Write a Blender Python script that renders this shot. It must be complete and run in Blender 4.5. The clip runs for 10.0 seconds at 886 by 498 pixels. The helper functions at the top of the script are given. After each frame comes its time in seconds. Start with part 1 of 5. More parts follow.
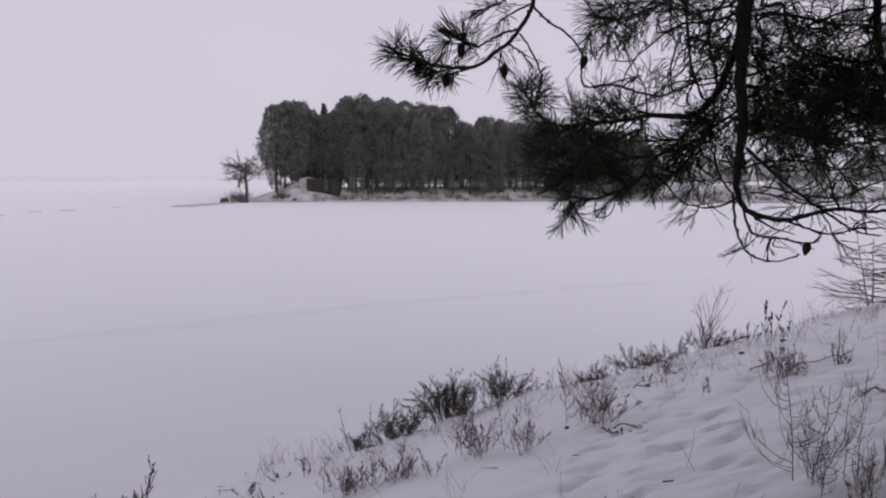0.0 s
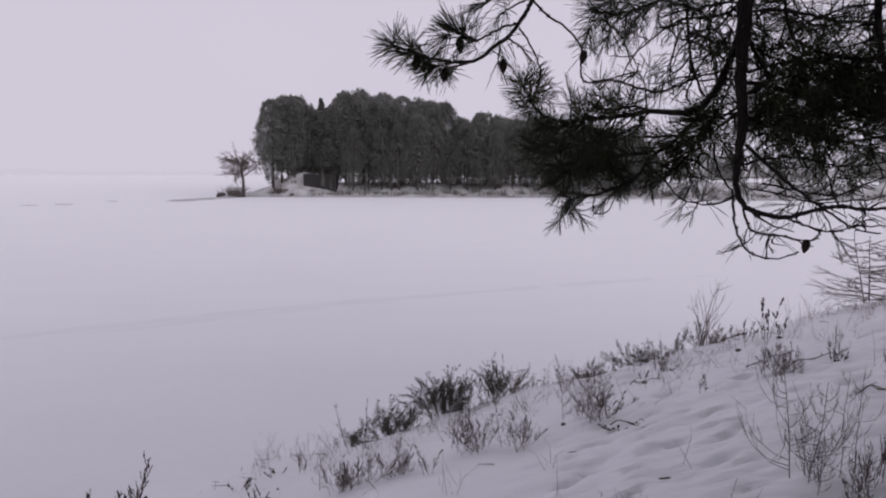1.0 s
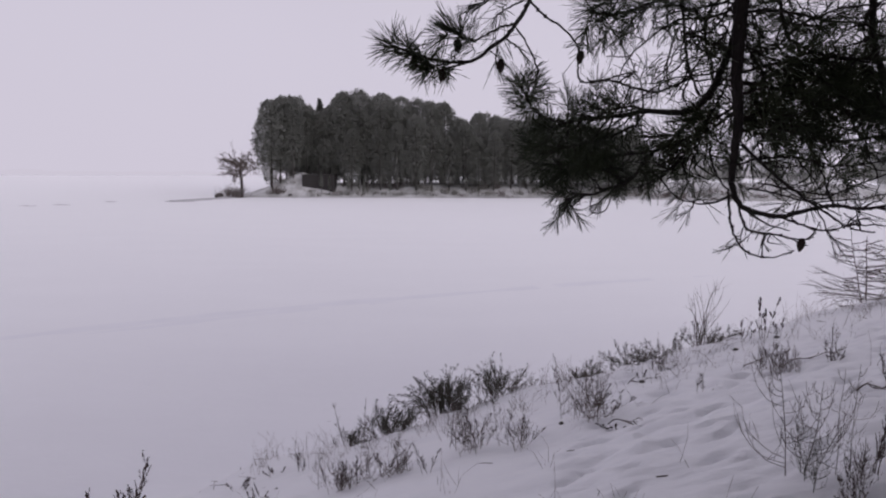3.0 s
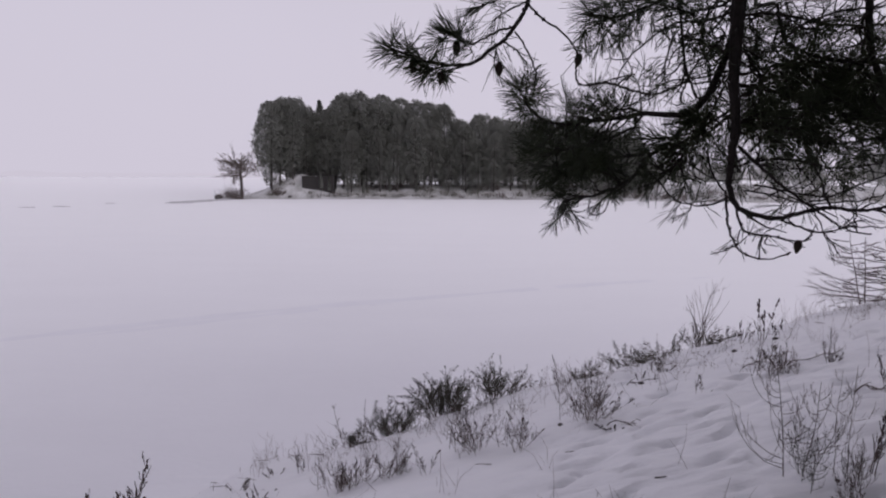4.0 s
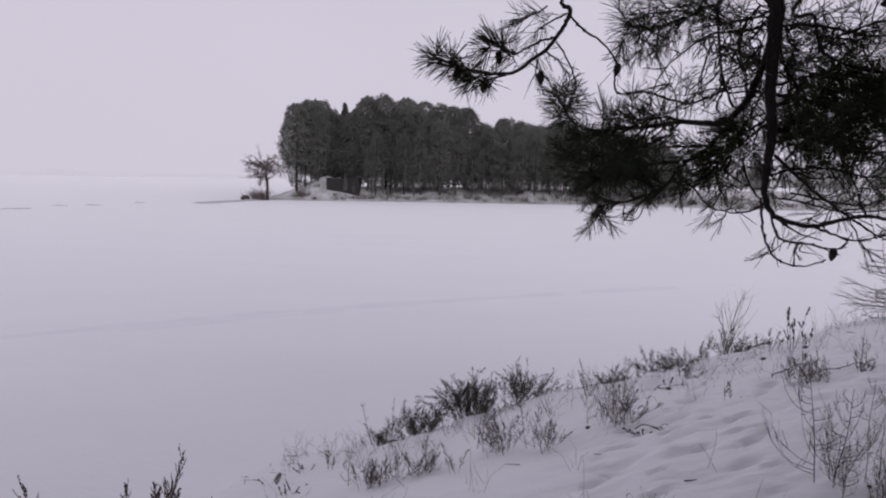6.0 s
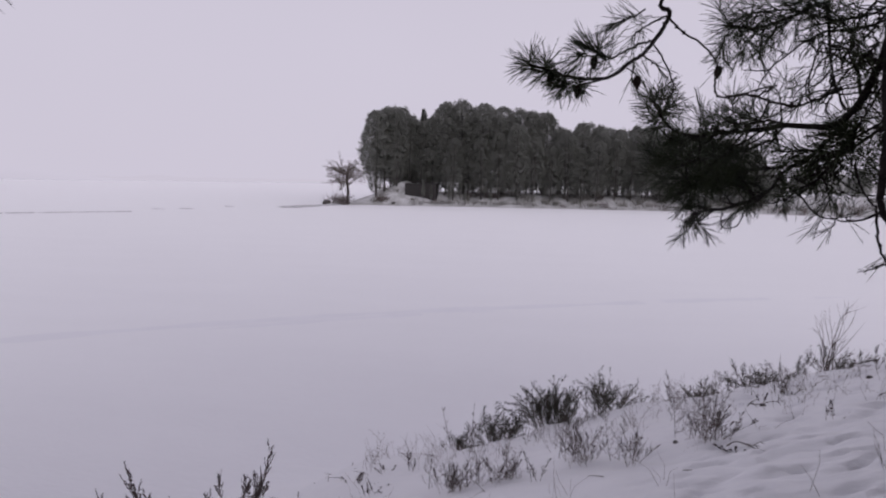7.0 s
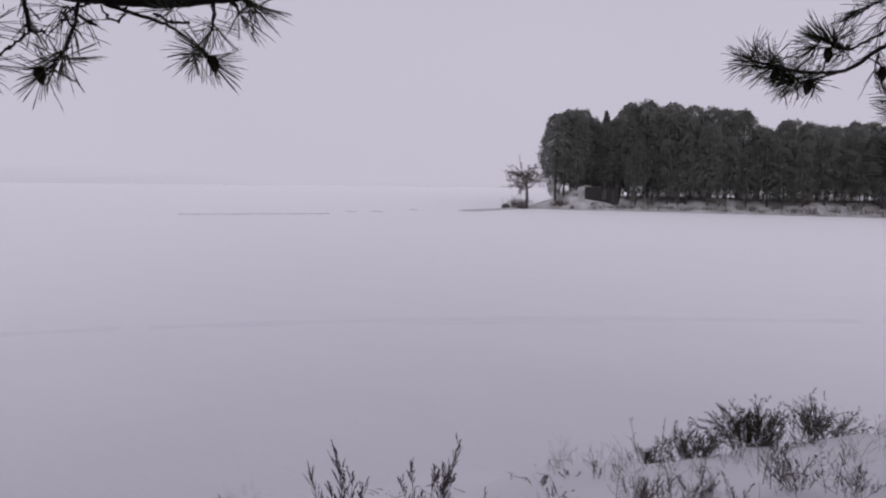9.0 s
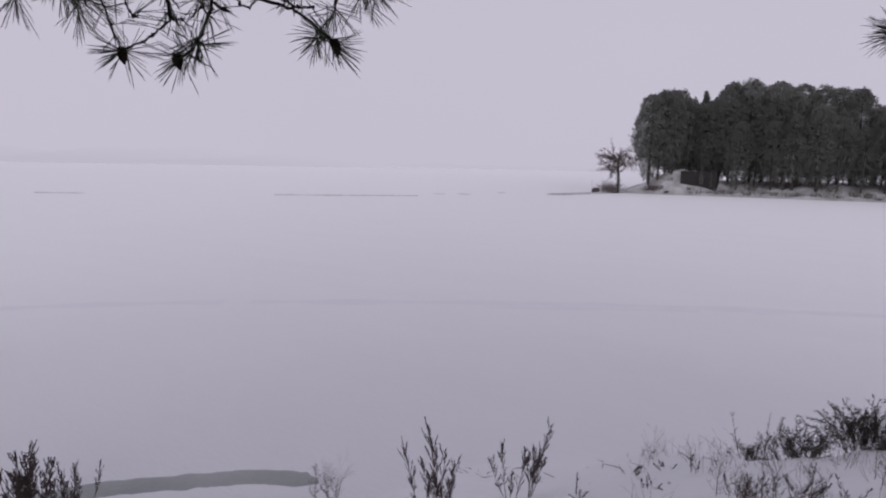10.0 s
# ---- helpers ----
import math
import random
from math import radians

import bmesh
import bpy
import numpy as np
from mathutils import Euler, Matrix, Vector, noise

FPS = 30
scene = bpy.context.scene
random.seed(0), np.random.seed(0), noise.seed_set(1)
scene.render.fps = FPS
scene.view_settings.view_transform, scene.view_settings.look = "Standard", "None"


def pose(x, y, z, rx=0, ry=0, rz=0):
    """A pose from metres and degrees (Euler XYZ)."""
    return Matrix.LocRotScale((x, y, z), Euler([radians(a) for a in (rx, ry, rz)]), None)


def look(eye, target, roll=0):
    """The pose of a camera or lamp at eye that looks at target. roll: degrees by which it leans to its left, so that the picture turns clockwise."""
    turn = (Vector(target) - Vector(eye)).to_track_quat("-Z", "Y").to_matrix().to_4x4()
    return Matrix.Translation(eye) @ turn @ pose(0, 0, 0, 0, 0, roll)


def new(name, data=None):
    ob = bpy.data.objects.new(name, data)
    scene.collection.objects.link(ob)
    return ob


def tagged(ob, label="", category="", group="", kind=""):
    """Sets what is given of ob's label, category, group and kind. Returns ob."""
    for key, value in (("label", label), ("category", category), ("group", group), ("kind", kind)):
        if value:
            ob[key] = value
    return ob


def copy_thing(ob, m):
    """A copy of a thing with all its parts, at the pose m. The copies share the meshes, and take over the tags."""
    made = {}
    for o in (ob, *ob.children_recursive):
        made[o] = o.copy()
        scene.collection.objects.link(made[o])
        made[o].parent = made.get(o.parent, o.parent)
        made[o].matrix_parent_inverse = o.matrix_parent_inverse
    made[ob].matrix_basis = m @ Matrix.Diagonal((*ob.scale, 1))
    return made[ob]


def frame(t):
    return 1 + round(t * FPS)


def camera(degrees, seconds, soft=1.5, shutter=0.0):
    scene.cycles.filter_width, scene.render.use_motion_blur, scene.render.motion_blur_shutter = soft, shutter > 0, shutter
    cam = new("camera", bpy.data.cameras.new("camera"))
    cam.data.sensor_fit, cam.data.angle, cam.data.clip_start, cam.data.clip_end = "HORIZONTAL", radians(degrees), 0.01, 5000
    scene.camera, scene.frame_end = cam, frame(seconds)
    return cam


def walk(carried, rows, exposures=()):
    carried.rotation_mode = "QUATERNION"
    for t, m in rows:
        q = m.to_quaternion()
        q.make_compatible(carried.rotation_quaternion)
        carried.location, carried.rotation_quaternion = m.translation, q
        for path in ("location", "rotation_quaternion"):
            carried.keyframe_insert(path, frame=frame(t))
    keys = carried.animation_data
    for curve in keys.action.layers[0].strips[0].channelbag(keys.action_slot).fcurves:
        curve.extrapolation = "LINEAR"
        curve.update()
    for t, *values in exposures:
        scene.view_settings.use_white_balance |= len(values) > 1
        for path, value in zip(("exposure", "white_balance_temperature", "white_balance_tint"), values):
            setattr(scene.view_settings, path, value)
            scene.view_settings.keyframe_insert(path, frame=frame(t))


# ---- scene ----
cam = camera(68.9, 10.0, soft=2.05, shutter=0.15)
PATH = [
    (0, (0.012, 0.266, 4.242), (0.01, 2.254, 4.022), -0.1),
    (0.5, (0.004, 0.267, 4.242), (0.012, 2.255, 4.019), 0.2),
    (1, (0.008, 0.286, 4.24), (0.016, 2.272, 4.007), 0.2),
    (1.5, (0.012, 0.275, 4.239), (0.017, 2.261, 3.998), 0.1),
    (2, (0.01, 0.278, 4.237), (0.027, 2.264, 3.999), 0.1),
    (2.5, (0.01, 0.275, 4.234), (0.022, 2.261, 3.999), 0.2),
    (4, (0.015, 0.251, 4.238), (0.028, 2.238, 4.011), 0.2),
    (4.5, (0.004, 0.243, 4.236), (0.008, 2.229, 3.997), 0.5),
    (5, (-0.014, 0.194, 4.239), (-0.014, 2.179, 3.995), 0.7),
    (6.5, (-0.105, 0.139, 4.244), (-0.256, 2.123, 4.039), 0.9),
    (7, (-0.138, 0.127, 4.246), (-0.428, 2.095, 4.041), 0.9),
    (7.5, (-0.159, 0.107, 4.246), (-0.556, 2.056, 4.039), 0.9),
    (8, (-0.188, 0.073, 4.244), (-0.715, 1.991, 4.037), 1.0),
    (8.5, (-0.219, 0.039, 4.243), (-0.878, 1.917, 4.044), 1.2),
    (9, (-0.245, 0.022, 4.242), (-1.056, 1.839, 4.042), 0.7),
    (9.5, (-0.273, 0.001, 4.249), (-1.21, 1.755, 4.035), 0.6),
    (10, (-0.329, -0.027, 4.234), (-1.371, 1.661, 3.978), 1.0),
]
walk(cam, [(t, look(eye, target, roll)) for t, eye, target, roll in PATH], [(0, 0.08, 6500, 10), (5, 0.08, 6500, 10), (7.5, 0.04, 6460, 10), (8.5, -0.075, 6430, 10), (10, -0.09, 6410, 10)])

# ---- world, sun and exposure ----
SKY = (0.591, 0.552, 0.651)
world = bpy.data.worlds.new("overcast_sky")
scene.world = world
world.use_nodes = True
wt = world.node_tree
wt.nodes.clear()
w_out = wt.nodes.new("ShaderNodeOutputWorld")
w_bg = wt.nodes.new("ShaderNodeBackground")
w_sky = wt.nodes.new("ShaderNodeTexSky")
w_sky.sky_type, w_sky.sun_disc = "NISHITA", False
w_sky.sun_elevation, w_sky.sun_rotation, w_sky.dust_density = radians(38), radians(150), 8.0
w_mix = wt.nodes.new("ShaderNodeMix")
w_mix.data_type, w_mix.blend_type = "RGBA", "MIX"
w_mix.inputs[0].default_value = 0.998
w_mix.inputs[7].default_value = (*SKY, 1)
# thick cloud: brightest over the white lake, dimmer overhead, with faint unevenness
w_coord = wt.nodes.new("ShaderNodeTexCoord")
w_cloud = wt.nodes.new("ShaderNodeTexNoise")
w_cloud.inputs["Scale"].default_value, w_cloud.inputs["Detail"].default_value = 1.6, 3.0
w_uneven = wt.nodes.new("ShaderNodeMapRange")
w_uneven.inputs[3].default_value, w_uneven.inputs[4].default_value = 0.96, 1.04
w_split = wt.nodes.new("ShaderNodeSeparateXYZ")
w_up = wt.nodes.new("ShaderNodeMapRange")
w_up.interpolation_type = "SMOOTHSTEP"
w_up.inputs[1].default_value, w_up.inputs[2].default_value = 0.15, 0.95
w_up.inputs[3].default_value, w_up.inputs[4].default_value = 1.0, 0.70
w_mul = wt.nodes.new("ShaderNodeMath")
w_mul.operation = "MULTIPLY"
wt.links.new(w_coord.outputs["Generated"], w_cloud.inputs["Vector"])
wt.links.new(w_coord.outputs["Generated"], w_split.inputs[0])
wt.links.new(w_split.outputs[2], w_up.inputs[0])
wt.links.new(w_cloud.outputs["Fac"], w_uneven.inputs[0])
wt.links.new(w_up.outputs[0], w_mul.inputs[0])
wt.links.new(w_uneven.outputs[0], w_mul.inputs[1])
wt.links.new(w_sky.outputs[0], w_mix.inputs[6])
wt.links.new(w_mix.outputs[2], w_bg.inputs[0])
wt.links.new(w_mul.outputs[0], w_bg.inputs[1])
wt.links.new(w_bg.outputs[0], w_out.inputs[0])
sun_data = bpy.data.lights.new("sun", "SUN")
sun_data.energy, sun_data.angle, sun_data.color = 0.6, radians(50), (1.0, 0.95, 0.97)
sun = new("sun", sun_data)
sun.matrix_world = look((0, 0, 50), (-18, 32, 32))


# ---- materials ----
def material(name, low, high, scale=8.0, rough=0.8, bump=0.3, bump_scale=60.0, fine=0.35, stretch=(1, 1, 1), vary=0.0, spec=0.3, distance=0.01):
    """Two scales of colour variation, and fine relief."""
    m = bpy.data.materials.new(name)
    m.use_nodes = True
    t = m.node_tree
    b = t.nodes["Principled BSDF"]
    b.inputs["Roughness"].default_value = rough
    b.inputs["Specular IOR Level"].default_value = spec
    co = t.nodes.new("ShaderNodeTexCoord")
    mp = t.nodes.new("ShaderNodeMapping")
    mp.inputs["Scale"].default_value = stretch
    t.links.new(co.outputs["Object"], mp.inputs[0])
    big, small, rel = (t.nodes.new("ShaderNodeTexNoise") for _ in range(3))
    big.inputs["Scale"].default_value, small.inputs["Scale"].default_value, rel.inputs["Scale"].default_value = scale, scale * 9, bump_scale
    for n in (big, small, rel):
        n.inputs["Detail"].default_value = 4
        t.links.new(mp.outputs[0], n.inputs["Vector"])
    mix = t.nodes.new("ShaderNodeMix")
    mix.inputs[0].default_value = fine
    t.links.new(big.outputs["Fac"], mix.inputs[2])
    t.links.new(small.outputs["Fac"], mix.inputs[3])
    ramp = t.nodes.new("ShaderNodeValToRGB")
    ramp.color_ramp.elements[0].position, ramp.color_ramp.elements[1].position = 0.3, 0.7
    ramp.color_ramp.elements[0].color, ramp.color_ramp.elements[1].color = (*low, 1), (*high, 1)
    t.links.new(mix.outputs[0], ramp.inputs[0])
    out = ramp.outputs[0]
    if vary:
        info = t.nodes.new("ShaderNodeObjectInfo")
        geo = t.nodes.new("ShaderNodeNewGeometry")
        add = t.nodes.new("ShaderNodeMath")
        add.operation = "ADD"
        t.links.new(info.outputs["Random"], add.inputs[0])
        t.links.new(geo.outputs["Random Per Island"], add.inputs[1])
        rng = t.nodes.new("ShaderNodeMapRange")
        rng.inputs[2].default_value = 2
        rng.inputs[3].default_value, rng.inputs[4].default_value = 1 - vary, 1 + vary
        t.links.new(add.outputs[0], rng.inputs[0])
        hsv = t.nodes.new("ShaderNodeHueSaturation")
        t.links.new(out, hsv.inputs["Color"])
        t.links.new(rng.outputs[0], hsv.inputs["Value"])
        out = hsv.outputs[0]
    t.links.new(out, b.inputs["Base Color"])
    bp = t.nodes.new("ShaderNodeBump")
    bp.inputs["Strength"].default_value, bp.inputs["Distance"].default_value = bump, distance
    t.links.new(rel.outputs["Fac"], bp.inputs["Height"])
    t.links.new(bp.outputs[0], b.inputs["Normal"])
    return m


SNOW = material("snow", (0.885, 0.89, 0.93), (0.915, 0.92, 0.96), 0.22, 0.85, 0.5, 9.0, 0.3, (0.55, 1.9, 1), spec=0.2, distance=0.03)
shine = SNOW.node_tree.nodes["Principled BSDF"]
shine.inputs["Sheen Weight"].default_value, shine.inputs["Sheen Roughness"].default_value = 0.6, 0.4
ISLAND_SNOW = material("shore_snow", (0.27, 0.268, 0.255), (0.80, 0.80, 0.82), 0.45, 0.85, 0.3, 3.0, 0.4, spec=0.2, distance=0.05)
ICE = material("bare_ice", (0.30, 0.33, 0.32), (0.44, 0.46, 0.46), 1.2, 0.45, 0.15, 12.0, 0.3, spec=0.4)
# snow made slightly greyer, to stand for the shade along a drift
DRIFT_SHADE = material("drift_shade", (0.855, 0.86, 0.905), (0.905, 0.91, 0.952), 0.9, 0.8, 0.3, 9.0, 0.4, spec=0.2)
RIDGE = material("snowy_ice", (0.42, 0.41, 0.43), (0.66, 0.66, 0.68), 1.5, 0.7, 0.3, 10.0, 0.4, spec=0.3)
BARK = material("pine_bark", (0.010, 0.009, 0.009), (0.033, 0.027, 0.025), 14.0, 0.9, 0.8, 70.0, 0.5, (1, 1, 0.5), spec=0.15)
NEEDLE = material("pine_needle", (0.013, 0.018, 0.009), (0.036, 0.045, 0.020), 5.0, 0.6, 0.0, 60.0, 0.4, vary=0.35, spec=0.25)
CONE = material("cone_scale", (0.016, 0.011, 0.010), (0.05, 0.033, 0.026), 40.0, 0.8, 0.5, 200.0, 0.5, spec=0.15)
STRAW = material("dry_stalk", (0.10, 0.082, 0.075), (0.25, 0.21, 0.19), 9.0, 0.8, 0.2, 90.0, 0.4, vary=0.3, spec=0.15)
STEM = material("dark_stalk", (0.062, 0.050, 0.046), (0.155, 0.122, 0.108), 9.0, 0.85, 0.2, 90.0, 0.4, vary=0.3, spec=0.15)
SEED = material("seed_head", (0.032, 0.025, 0.027), (0.11, 0.085, 0.082), 30.0, 0.9, 0.4, 150.0, 0.5, vary=0.3, spec=0.1)
SAGE = material("winter_leaf", (0.040, 0.042, 0.033), (0.105, 0.103, 0.083), 12.0, 0.8, 0.2, 90.0, 0.4, vary=0.35, spec=0.15)
# green needles seen far off; snowfall haze is put into the pale colour
CROWN = material("hazed_foliage", (0.29, 0.298, 0.27), (0.37, 0.377, 0.35), 0.12, 0.85, 0.0, 3.0, 0.1, vary=0.03, spec=0.1)
# thin sprays let a part of the light through; this tint carries the haze too
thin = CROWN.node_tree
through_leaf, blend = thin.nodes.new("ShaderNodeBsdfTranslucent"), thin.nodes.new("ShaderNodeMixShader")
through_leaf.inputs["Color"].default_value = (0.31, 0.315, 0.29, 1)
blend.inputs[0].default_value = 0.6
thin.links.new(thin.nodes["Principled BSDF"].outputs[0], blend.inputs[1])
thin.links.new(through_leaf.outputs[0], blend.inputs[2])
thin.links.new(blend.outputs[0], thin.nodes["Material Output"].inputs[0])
FARBARK = material("far_bark", (0.055, 0.050, 0.048), (0.115, 0.103, 0.098), 2.0, 0.9, 0.3, 9.0, 0.4, spec=0.1)
TWIG = material("bare_twig", (0.09, 0.075, 0.07), (0.19, 0.16, 0.15), 2.0, 0.9, 0.0, 9.0, 0.4, vary=0.25, spec=0.1)
SHRUB = material("shore_shrub", (0.13, 0.127, 0.115), (0.26, 0.25, 0.225), 1.0, 0.9, 0.0, 5.0, 0.4, vary=0.3, spec=0.1)
TIMBER = material("tarred_timber", (0.03, 0.028, 0.028), (0.062, 0.058, 0.056), 3.0, 0.85, 0.4, 25.0, 0.4, (1, 1, 6), spec=0.15)
STONE = material("dark_stone", (0.055, 0.05, 0.048), (0.13, 0.12, 0.115), 4.0, 0.9, 0.6, 20.0, 0.4, spec=0.15)


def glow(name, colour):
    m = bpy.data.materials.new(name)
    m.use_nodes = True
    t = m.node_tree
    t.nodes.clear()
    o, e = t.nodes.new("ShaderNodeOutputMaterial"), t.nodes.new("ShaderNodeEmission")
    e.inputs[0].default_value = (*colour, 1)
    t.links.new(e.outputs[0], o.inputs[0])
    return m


# ---- mesh helpers ----
class Geo:
    def __init__(self):
        self.v, self.f, self.n = [], [], []

    def tube(self, pts, r0, r1, sides=5, power=1.0, radii=()):
        n = len(pts)
        base = len(self.v)
        up = Vector((0.13, 0.21, 0.97))
        for i, p in enumerate(pts):
            d = pts[min(i + 1, n - 1)] - pts[max(i - 1, 0)]
            d = d.normalized() if d.length > 1e-9 else Vector((0, 0, 1))
            a = d.cross(up)
            a = a.normalized() if a.length > 1e-3 else Vector((1, 0, 0))
            b = d.cross(a)
            r = r0 + (r1 - r0) * (i / max(1, n - 1)) ** power
            if radii:
                f = i / max(1, n - 1) * (len(radii) - 1)
                j = min(int(f), len(radii) - 2)
                r = radii[j] + (radii[j + 1] - radii[j]) * (f - j)
            for k in range(sides):
                w = 2 * math.pi * k / sides
                self.v.append(tuple(p + (a * math.cos(w) + b * math.sin(w)) * r))
        for i in range(n - 1):
            for k in range(sides):
                q = base + i * sides
                j = (k + 1) % sides
                self.f.append((q + k, q + j, q + sides + j, q + sides + k))
        self.f.append(tuple(base + (n - 1) * sides + k for k in range(sides)))
        self.f.append(tuple(base + k for k in reversed(range(sides))))

    def needle(self, p, tip, w):
        d = (tip - p).normalized()
        a = d.cross(Vector((0.3, 0.5, 0.81))).normalized() * w
        b = d.cross(a)
        i = len(self.v)
        mid = p.lerp(tip, 0.82) + Vector((0, 0, (tip - p).length * 0.012))
        for c, s in ((p, 0.8), (mid, 1.0)):
            self.v += [tuple(c + a * s), tuple(c + (b * 0.87 - a * 0.5) * s), tuple(c - (b * 0.87 + a * 0.5) * s)]
        self.v.append(tuple(tip))
        self.f += [(i, i + 1, i + 4, i + 3), (i + 1, i + 2, i + 5, i + 4), (i + 2, i, i + 3, i + 5),
                   (i + 3, i + 4, i + 6), (i + 4, i + 5, i + 6), (i + 5, i + 3, i + 6)]

    def soft_leaf(self, p, d, length, width, out):
        """A leaf of a far crown, turned outwards and shaded with its clump."""
        i = len(self.v)
        a = d.cross(Vector((0.31, -0.52, 0.79)))
        a = a.normalized() * width if a.length > 1e-4 else Vector((width, 0, 0))
        tip = p + d * length
        self.v += [tuple(p + a), tuple(tip), tuple(p - a)]
        self.f.append((i, i + 1, i + 2) if (tip - p - a).cross(-2 * a).dot(out) > 0 else (i + 2, i + 1, i))
        self.n += [tuple(out)] * 3

    def leaf(self, p, d, length, width):
        a = d.cross(Vector((0.31, -0.52, 0.79)))
        a = a.normalized() * width if a.length > 1e-4 else Vector((width, 0, 0))
        i = len(self.v)
        q = p + d * length * 0.45
        self.v += [tuple(p), tuple(q + a), tuple(p + d * length), tuple(q - a)]
        self.f.append((i, i + 1, i + 2, i + 3))

    def blob(self, p, rx, rz, rng, axis=None, seg=6, rings=4, rough=0.25):
        i0 = len(self.v)
        axis = (axis or Vector((0, 0, 1))).normalized()
        q = axis.to_track_quat("Z", "Y")
        for r in range(rings + 1):
            t = math.pi * r / rings
            for k in range(seg):
                w = 2 * math.pi * (k + 0.5 * (r % 2)) / seg
                j = 1 + rng.uniform(-rough, rough)
                o = Vector((math.sin(t) * math.cos(w) * rx * j, math.sin(t) * math.sin(w) * rx * j, math.cos(t) * rz))
                self.v.append(tuple(p + q @ o))
        for r in range(rings):
            for k in range(seg):
                j = (k + 1) % seg
                self.f.append((i0 + r * seg + k, i0 + (r + 1) * seg + k, i0 + (r + 1) * seg + j, i0 + r * seg + j))

    def mesh(self, name, mat, smooth=False):
        me = bpy.data.meshes.new(name)
        me.from_pydata(self.v, [], self.f)
        me.materials.append(mat)
        if smooth:
            me.polygons.foreach_set("use_smooth", [True] * len(me.polygons))
        me.update()
        if self.n:
            me.polygons.foreach_set("use_smooth", [True] * len(me.polygons))
            me.normals_split_custom_set_from_vertices(self.n)
        return me


def part(name, geo, mat, parent, label="", smooth=False, kind=""):
    ob = new(name, geo.mesh(name, mat, smooth))
    ob.parent = parent
    return tagged(ob, label, kind=kind)


def root(name, at, label, category, group=""):
    ob = new(name)
    ob.empty_display_size = 0.1
    ob.location = at
    return tagged(ob, label, category, group)


def smooth_line(pts, step=4, wobble=0.0, rng=random):
    """Catmull-Rom through the points."""
    pts = [Vector(p) for p in pts]
    out = []
    for i in range(len(pts) - 1):
        a, b, c, d = pts[max(i - 1, 0)], pts[i], pts[i + 1], pts[min(i + 2, len(pts) - 1)]
        for k in range(step):
            t = k / step
            q = 0.5 * (2 * b + (c - a) * t + (2 * a - 5 * b + 4 * c - d) * t * t + (3 * b - a - 3 * c + d) * t ** 3)
            out.append(q + Vector((rng.uniform(-1, 1), rng.uniform(-1, 1), rng.uniform(-1, 1))) * wobble)
    out.append(pts[-1])
    return out


def any_way(rng, low=-1.0, high=1.0):
    w = rng.uniform(0, 2 * math.pi)
    z = rng.uniform(low, high)
    s = math.sqrt(max(0, 1 - z * z))
    return Vector((s * math.cos(w), s * math.sin(w), z))


def step01(a, b, x):
    t = max(0.0, min(1.0, (x - a) / (b - a)))
    return t * t * (3 - 2 * t)


# ---- ground: the snowy bank and the frozen lake, one sheet to the horizon ----
BROW = ((-40, 7.3), (-2.0, 7.35), (-1.2, 7.2), (-0.78, 7.0), (-0.36, 7.15), (0.0, 7.5), (0.3, 7.6), (0.6, 7.76), (1.0, 7.82), (1.4, 7.76), (1.85, 7.62), (2.5, 7.95), (2.9, 7.98), (3.3, 8.02), (3.79, 8.25), (4.52, 8.59), (5.05, 8.93), (5.33, 8.96), (5.88, 9.03), (12, 9.93), (60, 10.53))


def brow(x):
    """Where the bank breaks off towards the ice."""
    for (x0, y0), (x1, y1) in zip(BROW, BROW[1:]):
        if x0 <= x <= x1:
            return y0 + (y1 - y0) * step01(x0, x1, x)
    return 8.0


rng_prints = random.Random(11)
PRINTS = []
for k in range(190):
    row = k % 7
    s = k // 7 * 0.27 + rng_prints.uniform(-0.12, 0.12)
    PRINTS.append((0.5 + row * 0.44 + 0.28 * s + rng_prints.uniform(-0.16, 0.16), 3.4 + s * 0.66 - row * 0.16 + rng_prints.uniform(-0.12, 0.12), rng_prints.uniform(-0.2, 0.5), rng_prints.uniform(0.03, 0.08)))


